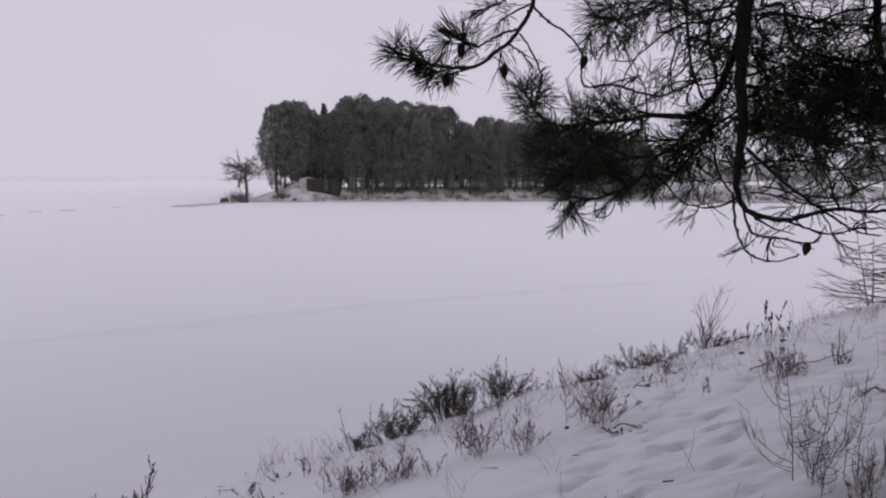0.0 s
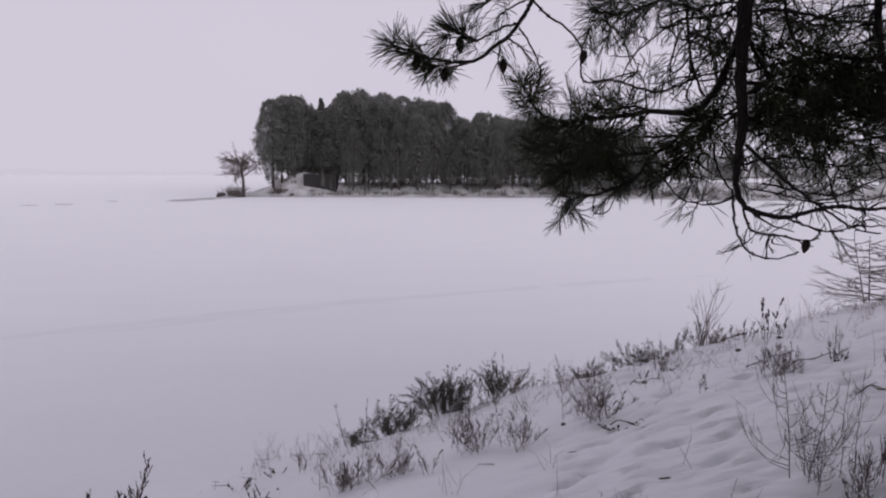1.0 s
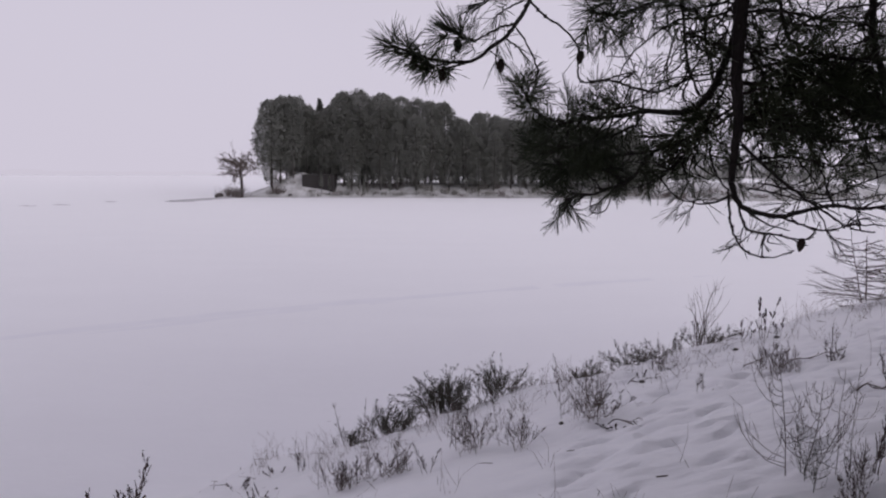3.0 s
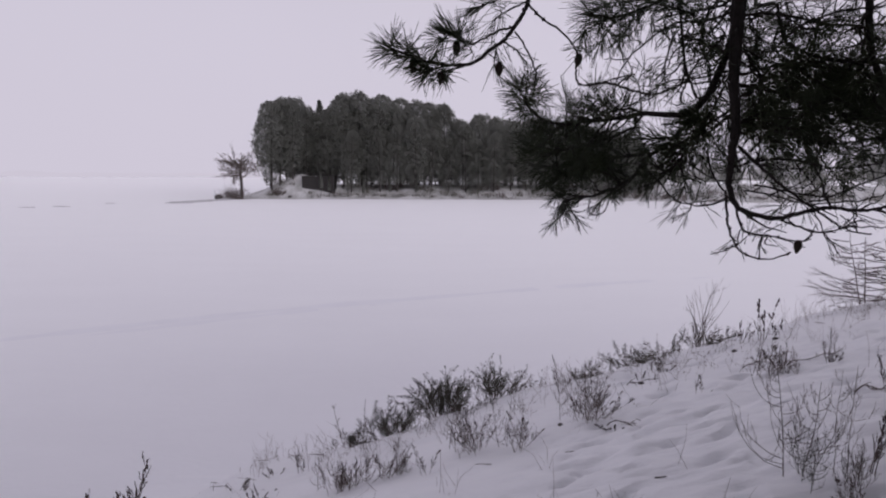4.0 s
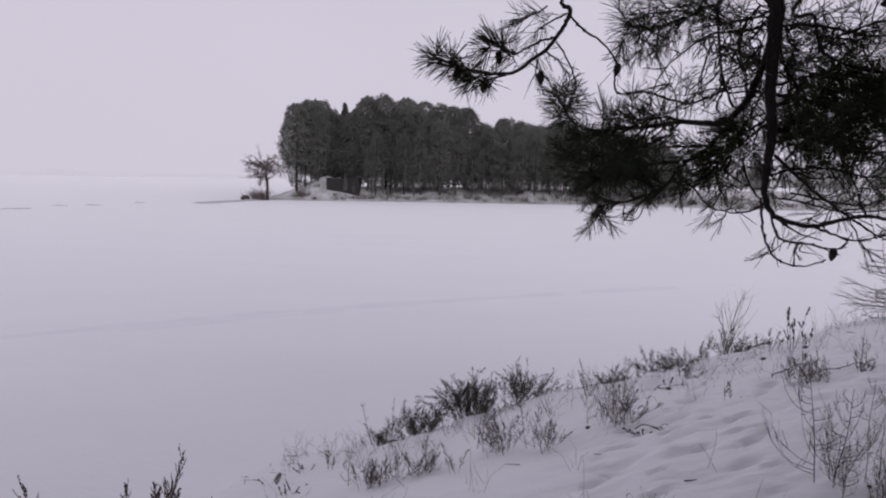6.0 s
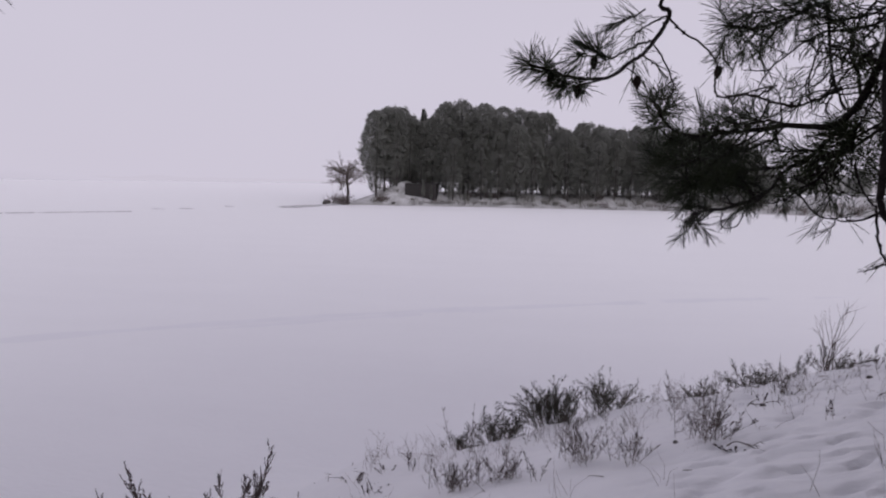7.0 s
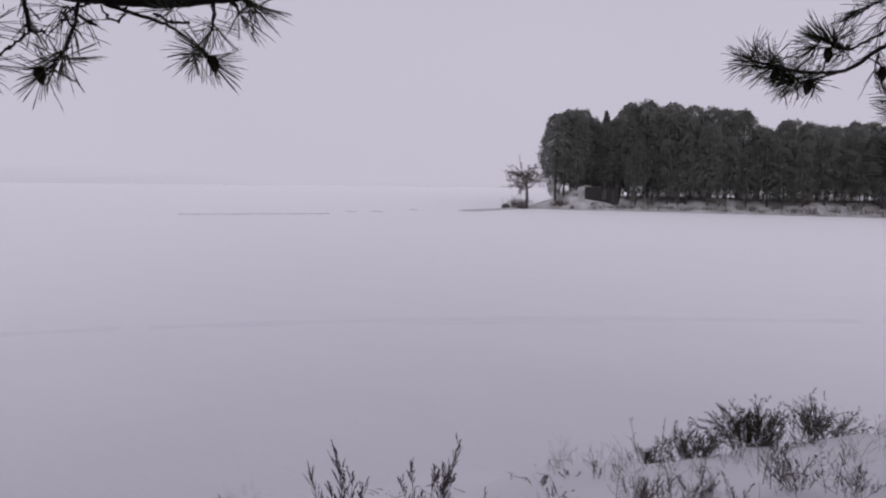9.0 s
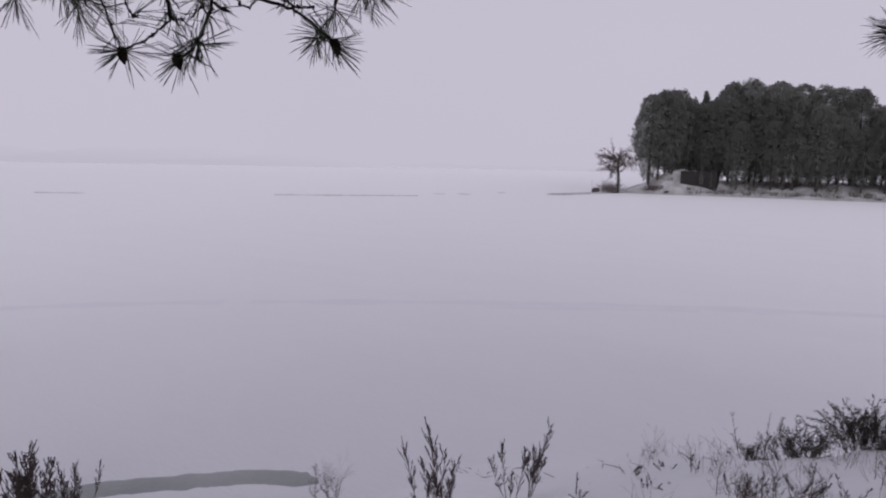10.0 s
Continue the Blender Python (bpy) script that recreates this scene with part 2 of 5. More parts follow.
def height(x, y):
    base = 2.64 + (0.25 * 9 * math.tanh(x / 9) if x > 0 else 0.25 * x - 0.16 * max(0, -x - 4.3)) - 0.17 * max(y - 0.3, -7)
    base -= 0.24 * step01(-1.9, -3.1, x) * step01(3.0, 4.6, y)
    base = max(base, 0.0) + (0.05 * noise.noise((x * 0.6, y * 0.6, 3.1)) + 0.030 * noise.noise((x * 1.9, y * 2.6, 1.3)) + 0.022 * noise.noise((x * 4.0, y * 6.5, 4.3))) * min(1, max(base, 0) * 3)
    s = y - brow(x)
    # trodden snow on the flat of the bank, smooth again towards its edge
    trod = step01(0.2, 1.0, x) * step01(-0.7, -1.6, s) * step01(2.2, 3.2, y)
    if trod > 0:
        base += trod * (0.016 * noise.noise((x * 2.3 + y * 0.8, y * 5.2 - x * 0.9, 8.3)) + 0.036 * noise.noise((x * 4.6 + y, y * 10.5 - x * 1.2, 2.3)) + 0.012 * noise.noise((x * 11, y * 22, 5.3)))
    base += 0.03 * math.exp(-((s + 0.12) / 0.22) ** 2) * min(1, base)
    z = base * (1 - step01(-0.04, 0.85 if x > -1 else 0.85 + 0.8 * step01(-1, -2.2, x), s))
    if base < 0.12:
        z = min(z, base)
    if 0 < x < 6 and 2.5 < y < 9:
        for px, py, a, deep in PRINTS:
            dx, dy = x - px, y - py
            if abs(dx) < 0.4 and abs(dy) < 0.4:
                c, n = math.cos(a), math.sin(a)
                u, v = (dx * c + dy * n) / 0.105, (-dx * n + dy * c) / 0.036
                r = u * u + v * v
                z += deep * (0.16 * math.exp(-((r - 2.2) ** 2)) - math.exp(-r))
    return max(z, 0.0)


def ripple(x, y):
    """The snow of the lake lies in low wide drifts."""
    return 0.03 * noise.noise((x * 0.12, y * 0.3, 7.7)) - 0.02


def sheet():
    n = 450
    line = []
    for i in range(n + 1):
        u = i / n * 2 - 1
        a = abs(u)
        d = 9.0 * a + 11.0 * a ** 3 + max(0, a - 0.68) * 6.0
        d += (math.exp(max(0, a - 0.68) * 24.0) - 1 - max(0, a - 0.68) * 24.0) * 1.45
        line.append(math.copysign(d, u))
    v, f = [], []
    for j in range(n + 1):
        y = line[j] + 5.6
        for i in range(n + 1):
            x = line[i] + 2.2
            z = height(x, y) if y < 13 and -40 < x < 60 else 0.0
            if z == 0.0 and abs(x) < 200 and 0 < y < 200:
                z = ripple(x, y)
            v.append((x, y, z))
    for j in range(n):
        for i in range(n):
            a = j * (n + 1) + i
            f.append((a, a + 1, a + n + 2, a + n + 1))
    me = bpy.data.meshes.new("ground")
    me.from_pydata(v, [], f)
    me.materials.append(SNOW)
    me.polygons.foreach_set("use_smooth", [True] * len(me.polygons))
    ob = new("ground", me)
    tagged(ob, "snow-covered lake bank and frozen snowy lake", "ground", kind="structure")


sheet()


def grounded(x, y, sink=0.03):
    return Vector((x, y, height(x, y) - sink))


def strip(name, label, line, mat, width, lift, seed, category, gaps=0.0, ragged=0.3):
    """A thin uneven band that follows a line over the snow."""
    pts = smooth_line([(x, y, 0) for x, y in line], 14)
    g = Geo()
    last = None
    for i, p in enumerate(pts):
        d = (pts[min(i + 1, len(pts) - 1)] - pts[max(i - 1, 0)]).normalized()
        n = Vector((-d.y, d.x, 0))
        w = width * min(1, (i + 0.4) / 9, (len(pts) - i - 0.6) / 9) * (1 + ragged * noise.noise((i * 0.21, seed, 0)) + ragged * 0.5 * noise.noise((i * 0.8, seed, 3)))
        if gaps and noise.noise((i * 0.17, seed * 3.3, 9)) > 0.5 - gaps:
            last = None
            continue
        row = []
        for u in (-1, -0.5, 0, 0.5, 1):
            q = p + n * (w * u * (1 + 0.2 * noise.noise((i * 0.4, u * 3, seed)))) * 0.5
            g.v.append((q.x, q.y, (height(q.x, q.y) or ripple(q.x, q.y)) + lift * (1.0 if abs(u) < 1 else -0.5)))
            row.append(len(g.v) - 1)
        if last:
            g.f += [(last[k], last[k + 1], row[k + 1], row[k]) for k in range(4)]
        last = row
    ob = new(name, g.mesh(name, mat, True))
    return tagged(ob, label, category, kind="structure")


strip("bare_ice", "grey bare ice strip at the foot of the bank", [(-8.9, 3.5), (-8.15, 4.45), (-7.4, 5.2), (-6.9, 5.68), (-6.45, 5.95), (-6.0, 6.1)], ICE, 0.5, 0.012, 4, "ice", 0.0, 0.15)
# low drifts on the lake: flat strips whose grey colour paints their shade
strip("drift_shade", "faint drift line on the lake, its shade put into grey", [(-23.5, 4.0), (-20.5, 8.7), (-17.1, 12.2), (-12.4, 15.7), (-6.6, 19.5), (0.2, 22.8), (5.7, 25.2), (12, 27.4)], DRIFT_SHADE, 0.7, 0.008, 7, "snow crust", 0.2, 0.9)
strip("drift_shade", "faint drift line on the lake, its shade put into grey", [(-9.5, 16.9), (-6.8, 18.7), (-4.2, 20.2), (-1.5, 21.4)], DRIFT_SHADE, 0.5, 0.008, 9, "snow crust", 0.3, 0.9)


def pressure_ridge(x0, y0, x1, y1, high, seed):
    """A thin line of broken ice that juts out of the snow."""
    rng = random.Random(seed)
    g = Geo()
    n = max(3, int(math.hypot(x1 - x0, y1 - y0) * 2.2))
    for i in range(n):
        t = (i + rng.uniform(-0.3, 0.3)) / n
        g.blob(Vector((x0 + (x1 - x0) * t, y0 + (y1 - y0) * t + rng.uniform(-0.2, 0.2), 0.0)), rng.uniform(0.2, 0.5), high * rng.uniform(0.15, 0.6), rng, None, 6, 4, 0.35)
    ob = new("ice_ridge", g.mesh("ice_ridge", RIDGE))
    tagged(ob, "low dark ridge of broken ice on the lake", "ice ridge", "ice ridges")


for k, (a, b, c, d, h) in enumerate(((-86.8, 42.1, -82.2, 45.9, 0.16), (-64.6, 61.7, -50.7, 74.8, 0.15), (-53, 82.7, -51.1, 82.6, 0.1), (-50.3, 85.4, -48, 85.3, 0.12), (-48.3, 95.2, -47.2, 95.2, 0.22))):
    pressure_ridge(a, b, c, d, h, 40 + k)


# ---- distance: the far shores in the snowfall ----
def far_shore(a0, a1, dist, high, colour, seed):
    g = Geo()
    n = 160
    for i in range(n + 1):
        a = radians(a0 + (a1 - a0) * i / n)
        edge = min(1, i / 30, (n - i) / 30)
        z = high * edge * (0.72 + 0.5 * noise.noise((i * 0.07, seed, 0)) + 0.12 * noise.noise((i * 0.6, seed, 4)))
        x, y = math.sin(a) * dist, math.cos(a) * dist
        g.v += [(x, y, -1), (x, y, max(z, 0.3))]
    for i in range(n):
        g.f.append((2 * i, 2 * i + 2, 2 * i + 3, 2 * i + 1))
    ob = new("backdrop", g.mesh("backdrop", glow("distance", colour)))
    tagged(ob, "far hazy lake shore in falling snow", "far shore", kind="structure")


# snowfall haze is painted into these glowing bands, in steps of grey
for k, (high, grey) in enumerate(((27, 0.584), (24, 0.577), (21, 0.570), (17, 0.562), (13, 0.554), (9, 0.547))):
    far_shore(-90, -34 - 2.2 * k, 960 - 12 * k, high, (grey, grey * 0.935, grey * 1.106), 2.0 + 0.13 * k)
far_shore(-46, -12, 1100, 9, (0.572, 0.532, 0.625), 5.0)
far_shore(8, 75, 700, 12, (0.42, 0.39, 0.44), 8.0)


# ---- the wooded point across the ice ----
def shore_y(x):
    return 114.3 - 9.5 * step01(12, 55, x) + 0.5 * math.sin(x * 0.4) + 0.25 * math.sin(x * 1.3)


def point_height(x, y):
    s = y - shore_y(x)
    left = step01(-41, -30, x - 0.25 * (y - 114))
    z = (0.45 * step01(0, 1.2, s) + 1.9 * step01(1.0, 9, s)) * left
    z += 2.8 * math.exp(-((x + 25.4) / 4.6) ** 2 - ((y - 119.8) / 3.4) ** 2)
    return z + 0.22 * noise.noise((x * 0.3, y * 0.3, 0)) * min(1, z) - 0.12


def point():
    g = Geo()
    nx, ny = 170, 70
    for j in range(ny + 1):
        for i in range(nx + 1):
            x, y = -44 + 134 * i / nx, 102 + 60 * (j / ny) ** 1.6
            edge = min(step01(0, 4, i), step01(0, 3, nx - i))
            g.v.append((x, y, point_height(x, y) * edge - 0.2 * (1 - edge)))
    for j in range(ny):
        for i in range(nx):
            a = j * (nx + 1) + i
            g.f.append((a, a + 1, a + nx + 2, a + nx + 1))
    ob = new("wooded_point", g.mesh("wooded_point", ISLAND_SNOW, True))
    tagged(ob, "low snowy wooded point with withered grass", "shore", kind="structure")


point()


def far_pine(seed, tall, wide, bare, label, slim=0.0):
    """A whole pine seen far off: trunk, limbs, and a crown of rounded clumps of small sprays."""
    rng = random.Random(seed)
    tree = root("pine_tree", (0, 0, -60), label, "tree", "pines on the point")
    lean = Vector((rng.uniform(-0.4, 0.4), rng.uniform(-0.4, 0.4), 0))
    axis = [Vector((0, 0, -0.4)), Vector((0.05, 0, tall * 0.3)) + lean * 0.3, Vector((0, 0.05, tall * 0.65)) + lean * 0.6, Vector((0, 0, tall * 0.93)) + lean]
    axis = smooth_line(axis, 5, 0.03, rng)
    t = Geo()
    t.tube(axis, 0.22 * tall / 16, 0.04, 7)
    part("trunk", t, FARBARK, tree)
    limbs, crown = Geo(), Geo()
    for i in range(26):
        u = bare + (0.95 - bare) * (i + rng.random()) / 26
        p = axis[int(u * (len(axis) - 1))]
        w = i * 2.4
        limbs.tube([p, p + Vector((math.cos(w), math.sin(w), 0.25)) * wide * (1.0 - 0.6 * u)], 0.06, 0.02, 3)

    def lobes(w, k):
        """The crown's uneven skin: level tiers broken into lobes."""
        x, y, z = math.cos(w) * wide, math.sin(w) * wide, k * tall
        return 0.40 * noise.noise((x * 0.42, y * 0.42, z * 0.5 + seed * 7)) + 0.24 * noise.noise((x * 1.1, y * 1.1, z * 1.6 + seed * 3))

    for i in range(8200):
        k = rng.random() ** 0.85
        w = rng.uniform(0, 2 * math.pi)
        bump = lobes(w, k)
        if noise.noise((math.cos(w) * 2.2, math.sin(w) * 2.2, k * 7 + seed)) > 0.42 and rng.random() < 0.8:
            continue
        round_off = math.sqrt(max(0.0, 1 - max(0, (k - 0.28) / 0.72) ** 2)) if not slim else 1.05 - k
        reach = wide * (0.66 + 0.34 * min(1, k / 0.35)) * round_off * (1 + bump * 1.2) * rng.uniform(0.86, 1.03)
        u = bare + (1 - bare) * k
        p = axis[min(len(axis) - 1, int(u * (len(axis) - 1)))].copy()
        p.z = u * tall + bump * 1.6
        out = Vector((math.cos(w), math.sin(w), 0))
        away = (out * (1.0 - 0.5 * k) + Vector((0, 0, 0.42 + 0.8 * max(0, k - 0.45) + (0.3 if lobes(w, k + 0.012) < bump else 0.0))) + any_way(rng) * 0.15).normalized()
        d = (out * 0.5 + any_way(rng) * 0.9 + Vector((0, 0, 0.15))).normalized()
        crown.soft_leaf(p + out * reach, d, rng.uniform(0.22, 0.46), rng.uniform(0.075, 0.13), away)
    part("branchwork", limbs, FARBARK, tree, kind="stuff")
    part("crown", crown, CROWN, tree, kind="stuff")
    return tree


PINES = [far_pine(1, 16, 2.9, 0.13, "tall dark pine with a dense crown on the point"),
         far_pine(2, 16, 3.3, 0.16, "broad dark pine with a rounded crown on the point"),
         far_pine(3, 16, 1.9, 0.3, "slender dark pine with a pointed top", 1.0),
         far_pine(4, 16, 3.0, 0.10, "dark pine leafy almost to the snow"),
         far_pine(5, 16, 3.4, 0.30, "old pine with a wide crown on a bare trunk")]
SKYLINE = ((-34, 14.5), (-31, 16.3), (-27.6, 17.0), (-24.8, 16.8), (-21.8, 15.6), (-19.5, 15.9), (-17.8, 17.3), (-14, 17.5), (-12.5, 18.6), (-10.3, 17.4), (-7.9, 17.9), (-5.9, 17.2), (-4.7, 16.0), (-2.2, 17.3), (0.2, 16.6), (3.6, 14.8), (7, 14.6), (15, 14.2), (25, 13.2), (33, 11.5), (40, 8.5), (90, 8))


def skyline(x):
    for (x0, z0), (x1, z1) in zip(SKYLINE, SKYLINE[1:]):
        if x0 <= x <= x1:
            return z0 + (z1 - z0) * (x - x0) / (x1 - x0)
    return 10


def plant_pine(kind, x, y, part_of, w_scale, turn):
    """A pine whose top reaches a share of the wood's outline at its place."""
    z = point_height(x, y)
    s = ((skyline(x * 112 / y) - 4.24) * y / 112 + 4.24 - z) * part_of / 16.0
    w = max(s, 0.7) * w_scale
    copy_thing(kind, pose(x, y, z, 0, 0, turn) @ Matrix.Diagonal((w, w, s, 1)))


rng = random.Random(77)
for row, (gap, back, low) in enumerate(((2.7, 5.0, 0.62), (2.9, 8.5, 0.90), (3.1, 13.5, 0.9), (3.8, 19, 0.9))):
    x = -26.6 + row * 0.7
    while x < 36:
        y = shore_y(x) + back + rng.uniform(-1.2, 1.2)
        if row == 0 and -26 < x < -15.5:
            y += 6.5
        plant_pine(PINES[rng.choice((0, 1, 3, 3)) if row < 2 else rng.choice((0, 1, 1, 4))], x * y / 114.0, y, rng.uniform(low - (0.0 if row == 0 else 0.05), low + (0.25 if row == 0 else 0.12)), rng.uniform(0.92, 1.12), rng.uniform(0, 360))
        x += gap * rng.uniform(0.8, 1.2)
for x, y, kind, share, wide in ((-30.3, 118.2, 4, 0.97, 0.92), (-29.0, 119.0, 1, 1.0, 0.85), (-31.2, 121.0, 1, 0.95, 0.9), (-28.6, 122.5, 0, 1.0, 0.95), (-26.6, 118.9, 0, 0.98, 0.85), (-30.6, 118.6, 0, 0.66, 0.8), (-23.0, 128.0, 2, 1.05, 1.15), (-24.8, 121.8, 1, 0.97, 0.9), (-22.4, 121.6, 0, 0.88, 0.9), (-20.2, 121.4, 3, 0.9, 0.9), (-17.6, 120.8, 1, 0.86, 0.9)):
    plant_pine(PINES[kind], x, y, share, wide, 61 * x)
# young pines and undergrowth at the wood's foot
for i in range(46):
    x = -23 + i * 1.4 + rng.uniform(-0.5, 0.5)
    y = shore_y(x) + rng.uniform(6.0, 13)
    s = rng.uniform(0.18, 0.36)
    copy_thing(PINES[rng.choice((0, 1, 3))], pose(x, y, point_height(x, y), 0, 0, rng.uniform(0, 360)) @ Matrix.Diagonal((s * 1.5, s * 1.5, s, 1)))
for x, y, s in ((-20.9, 115.4, 0.27), (-19.4, 115.2, 0.22), (-16.2, 115.4, 0.24), (-13.4, 115.9, 0.2), (-8.7, 115.6, 0.22), (-4.0, 115.8, 0.2)):
    copy_thing(PINES[2], pose(x, y, point_height(x, y), 0, 0, 70 * x) @ Matrix.Diagonal((s * 0.8, s * 0.8, s, 1)))
# the wood goes on, lower and farther, along the shore
for i in range(30):
    x = 40 + i * 4.4 + rng.uniform(-1, 1)
    y = 172 + rng.uniform(0, 22) + 0.1 * x
    s = rng.uniform(0.5, 0.72)
    copy_thing(PINES[rng.choice((0, 1, 3, 4))], pose(x, y, -0.1, 0, 0, rng.uniform(0, 360)) @ Matrix.Diagonal((s * 1.3, s * 1.3, s, 1)))
for tree in PINES:
    tree.matrix_basis = pose(-14 + PINES.index(tree) * 9, 139 + PINES.index(tree) % 2 * 4, point_height(-14 + PINES.index(tree) * 9, 141)) @ Matrix.Diagonal((0.9, 0.9, 0.86, 1))


def grow(g, rng, p, way, length, r, depth, droop=0.0, fork=3, spread=0.6, shrink=0.62, sides=4, tips=None, kink=0.12):
    """A branching stem; the ends are gathered in tips."""
    pts = [p.copy()]
    d = way.normalized()
    n = 4
    for i in range(n):
        d = (d + any_way(rng) * kink + Vector((0, 0, -droop / n))).normalized()
        pts.append(pts[-1] + d * length / n)
    g.tube(pts, r, r * (0.55 if depth else 0.3), sides)
    if depth:
        for k in range(fork):
            t = rng.uniform(0.35, 1.0) if k else 1.0
            i = min(n - 1, int(t * n))
            q = pts[i].lerp(pts[i + 1], t * n - i) if t < 1 else pts[-1]
            side = (d + any_way(rng) * spread).normalized()
            grow(g, rng, q, side, length * shrink * rng.uniform(0.7, 1.2), r * 0.55, depth - 1, droop * 1.25, fork, spread, shrink, max(3, sides - 1), tips, kink)
    elif tips is not None:
        tips.append((pts[-1].copy(), d.copy()))


def bare_tree(at, tall, seed, label):
    rng = random.Random(seed)
    tree = root("bare_tree", at, label, "tree")
    g = Geo()
    axis = smooth_line([(0, 0, -0.3), (0.12, 0, tall * 0.25), (-0.05, 0.05, tall * 0.45), (-0.2, 0, tall * 0.62)], 4, 0.02, rng)
    g.tube(axis, 0.27, 0.16, 7)
    part("trunk", g, FARBARK, tree)
    b = Geo()
    for k in range(34):
        p = axis[rng.randrange(len(axis) // 2, len(axis))]
        w = any_way(rng, 0.25, 0.98)
        w.x -= 0.12
        grow(b, rng, p, w, tall * 0.2 * rng.uniform(0.6, 1.2), 0.09, 3, 0.08 if k % 3 else 0.6, 4, 0.75, 0.62, 4)
    part("branchwork", b, TWIG, tree, kind="stuff")


bare_tree((-34.2, 112.6, 0.1), 9.4, 5, "leafless willow with drooping twigs on the shore")


def shore_bush(at, wide, tall, seed, label="grey leafless bush on the snowy shore", mat=None, dense=60):
    rng = random.Random(seed)
    g = Geo()
    for k in range(dense):
        p = Vector((rng.gauss(0, wide * 0.28), rng.gauss(0, wide * 0.2), -0.1))
        w = Vector((p.x * 0.5 / wide + rng.gauss(0, 0.3), rng.gauss(0, 0.3), 1))
        grow(g, rng, p, w, tall * rng.uniform(0.35, 0.7), 0.035, 1, 0.1, 3, 0.6, 0.7, 3)
    ob = new("shore_bush", g.mesh("shore_bush", mat or SHRUB))
    ob.location = at
    tagged(ob, label, "bush", "bushes along the far shore")


shore_bush((-35.4, 112.2, 0.0), 3.0, 2.4, 3, "dense dark bush at the foot of the willow", TWIG, 130)
shore_bush((-28.6, 116.0, 0.6), 2.6, 1.4, 4, "dense dark bush under the first pines", TWIG, 110)
rng = random.Random(5)
for i in range(120):
    x = -31 + i * 0.86 + rng.uniform(-0.5, 0.5)
    y = shore_y(x) + (rng.uniform(0.6, 3.0) if i % 2 else rng.uniform(2.5, 8.0))
    if -26 < x < -17.5 and y > shore_y(x) + 2:
        continue
    shore_bush((x, y, point_height(x, y)), rng.uniform(1.0, 2.6), rng.uniform(0.5, 1.5) if i % 2 else rng.uniform(1.0, 2.4), 100 + i, mat=rng.choice((SHRUB, SHRUB, SHRUB, TWIG)), dense=rng.randrange(16, 40))


def boulder(at, size, seed, label):
    rng = random.Random(seed)
    g = Geo()
    g.blob(Vector((0, 0, 0)), size, size * 0.7, rng, None, 9, 6, 0.18)
    ob = new("boulder", g.mesh("boulder", STONE))
    ob.location = at
    tagged(ob, label, "rock")


boulder((-38.0, 112.4, 0.3), 0.75, 3, "dark boulder at the tip of the shore")
boulder((-26.3, 115.0, 0.35), 0.4, 4, "small dark boulder on the snowy shore")


def box(g, x0, x1, y0, y1, z0, z1):
    i = len(g.v)
    g.v += [(x, y, z) for z in (z0, z1) for y in (y0, y1) for x in (x0, x1)]
    g.f += [(i, i + 2, i + 3, i + 1), (i + 4, i + 5, i + 7, i + 6), (i, i + 1, i + 5, i + 4), (i + 2, i + 6, i + 7, i + 3), (i, i + 4, i + 6, i + 2), (i + 1, i + 3, i + 7, i + 5)]


def shed():
    x, y = -21.7, 118.3
    z = 2.0
    hut = root("shed", (x, y, z), "low dark timber shed at the wood's edge", "shed")
    for k in range(11):
        g = Geo()
        box(g, -2.9 + k * 0.53, -2.9 + k * 0.53 + 0.5, -1.3, -1.22, -1.3, 1.95 + 0.03 * math.sin(k * 2.7))
        part("board", g, TIMBER, hut)
    g = Geo()
    box(g, -2.9, 2.9, -1.2, 1.4, -1.4, 1.85)
    part("body", g, TIMBER, hut)
    g = Geo()
    box(g, -3.1, 3.1, -1.5, 1.6, 1.98, 2.08)
    part("roof", g, TIMBER, hut)


shed()


def spit():
    """The low tongue of frozen reeds that runs out from the tip."""
    rng = random.Random(19)
    g = Geo()
    for k in range(170):
        t = rng.random()
        x = -39.4 + 3.4 * t ** 0.8 + rng.gauss(0, 0.5)
        y = 96.5 + 16 * t + rng.gauss(0, 0.7)
        g.blob(Vector((x, y, 0.0)), rng.uniform(0.3, 0.9), rng.uniform(0.05, 0.20), rng, None, 6, 4, 0.35)
    tagged(new("spit", g.mesh("spit", RIDGE)), "low grey snowy spit off the wooded point", "shore", kind="structure")


spit()


# ---- the pines at the camera's side ----
def spray(g, rng, p, way, n, length, back=0.10, open_low=15, open_high=82, sag=0.25):
    """A brush of long needles round the end of a twig."""
    way = way.normalized()
    side = way.cross(Vector((0.2, 0.3, 0.93)))
    side = side.normalized() if side.length > 1e-3 else Vector((1, 0, 0))
    other = way.cross(side)
    for i in range(max(3, int(n * 0.44))):
        u = rng.random() ** 1.3
        a = radians(rng.uniform(open_low, open_high) * (0.6 + 0.4 * u) + 12 * u)
        w = rng.uniform(0, 2 * math.pi)
        d = way * math.cos(a) + (side * math.cos(w) + other * math.sin(w)) * math.sin(a)
        d.z -= sag * rng.random()
        base = p - way * back * u
        long = 1.4 * length * rng.uniform(0.62, 1.12)
        d.normalize()
        g.needle(base, base + d * long, 0.0015)
        if rng.random() < 0.55:
            g.needle(base, base + (d + any_way(rng) * 0.13).normalized() * long * 0.97, 0.0013)


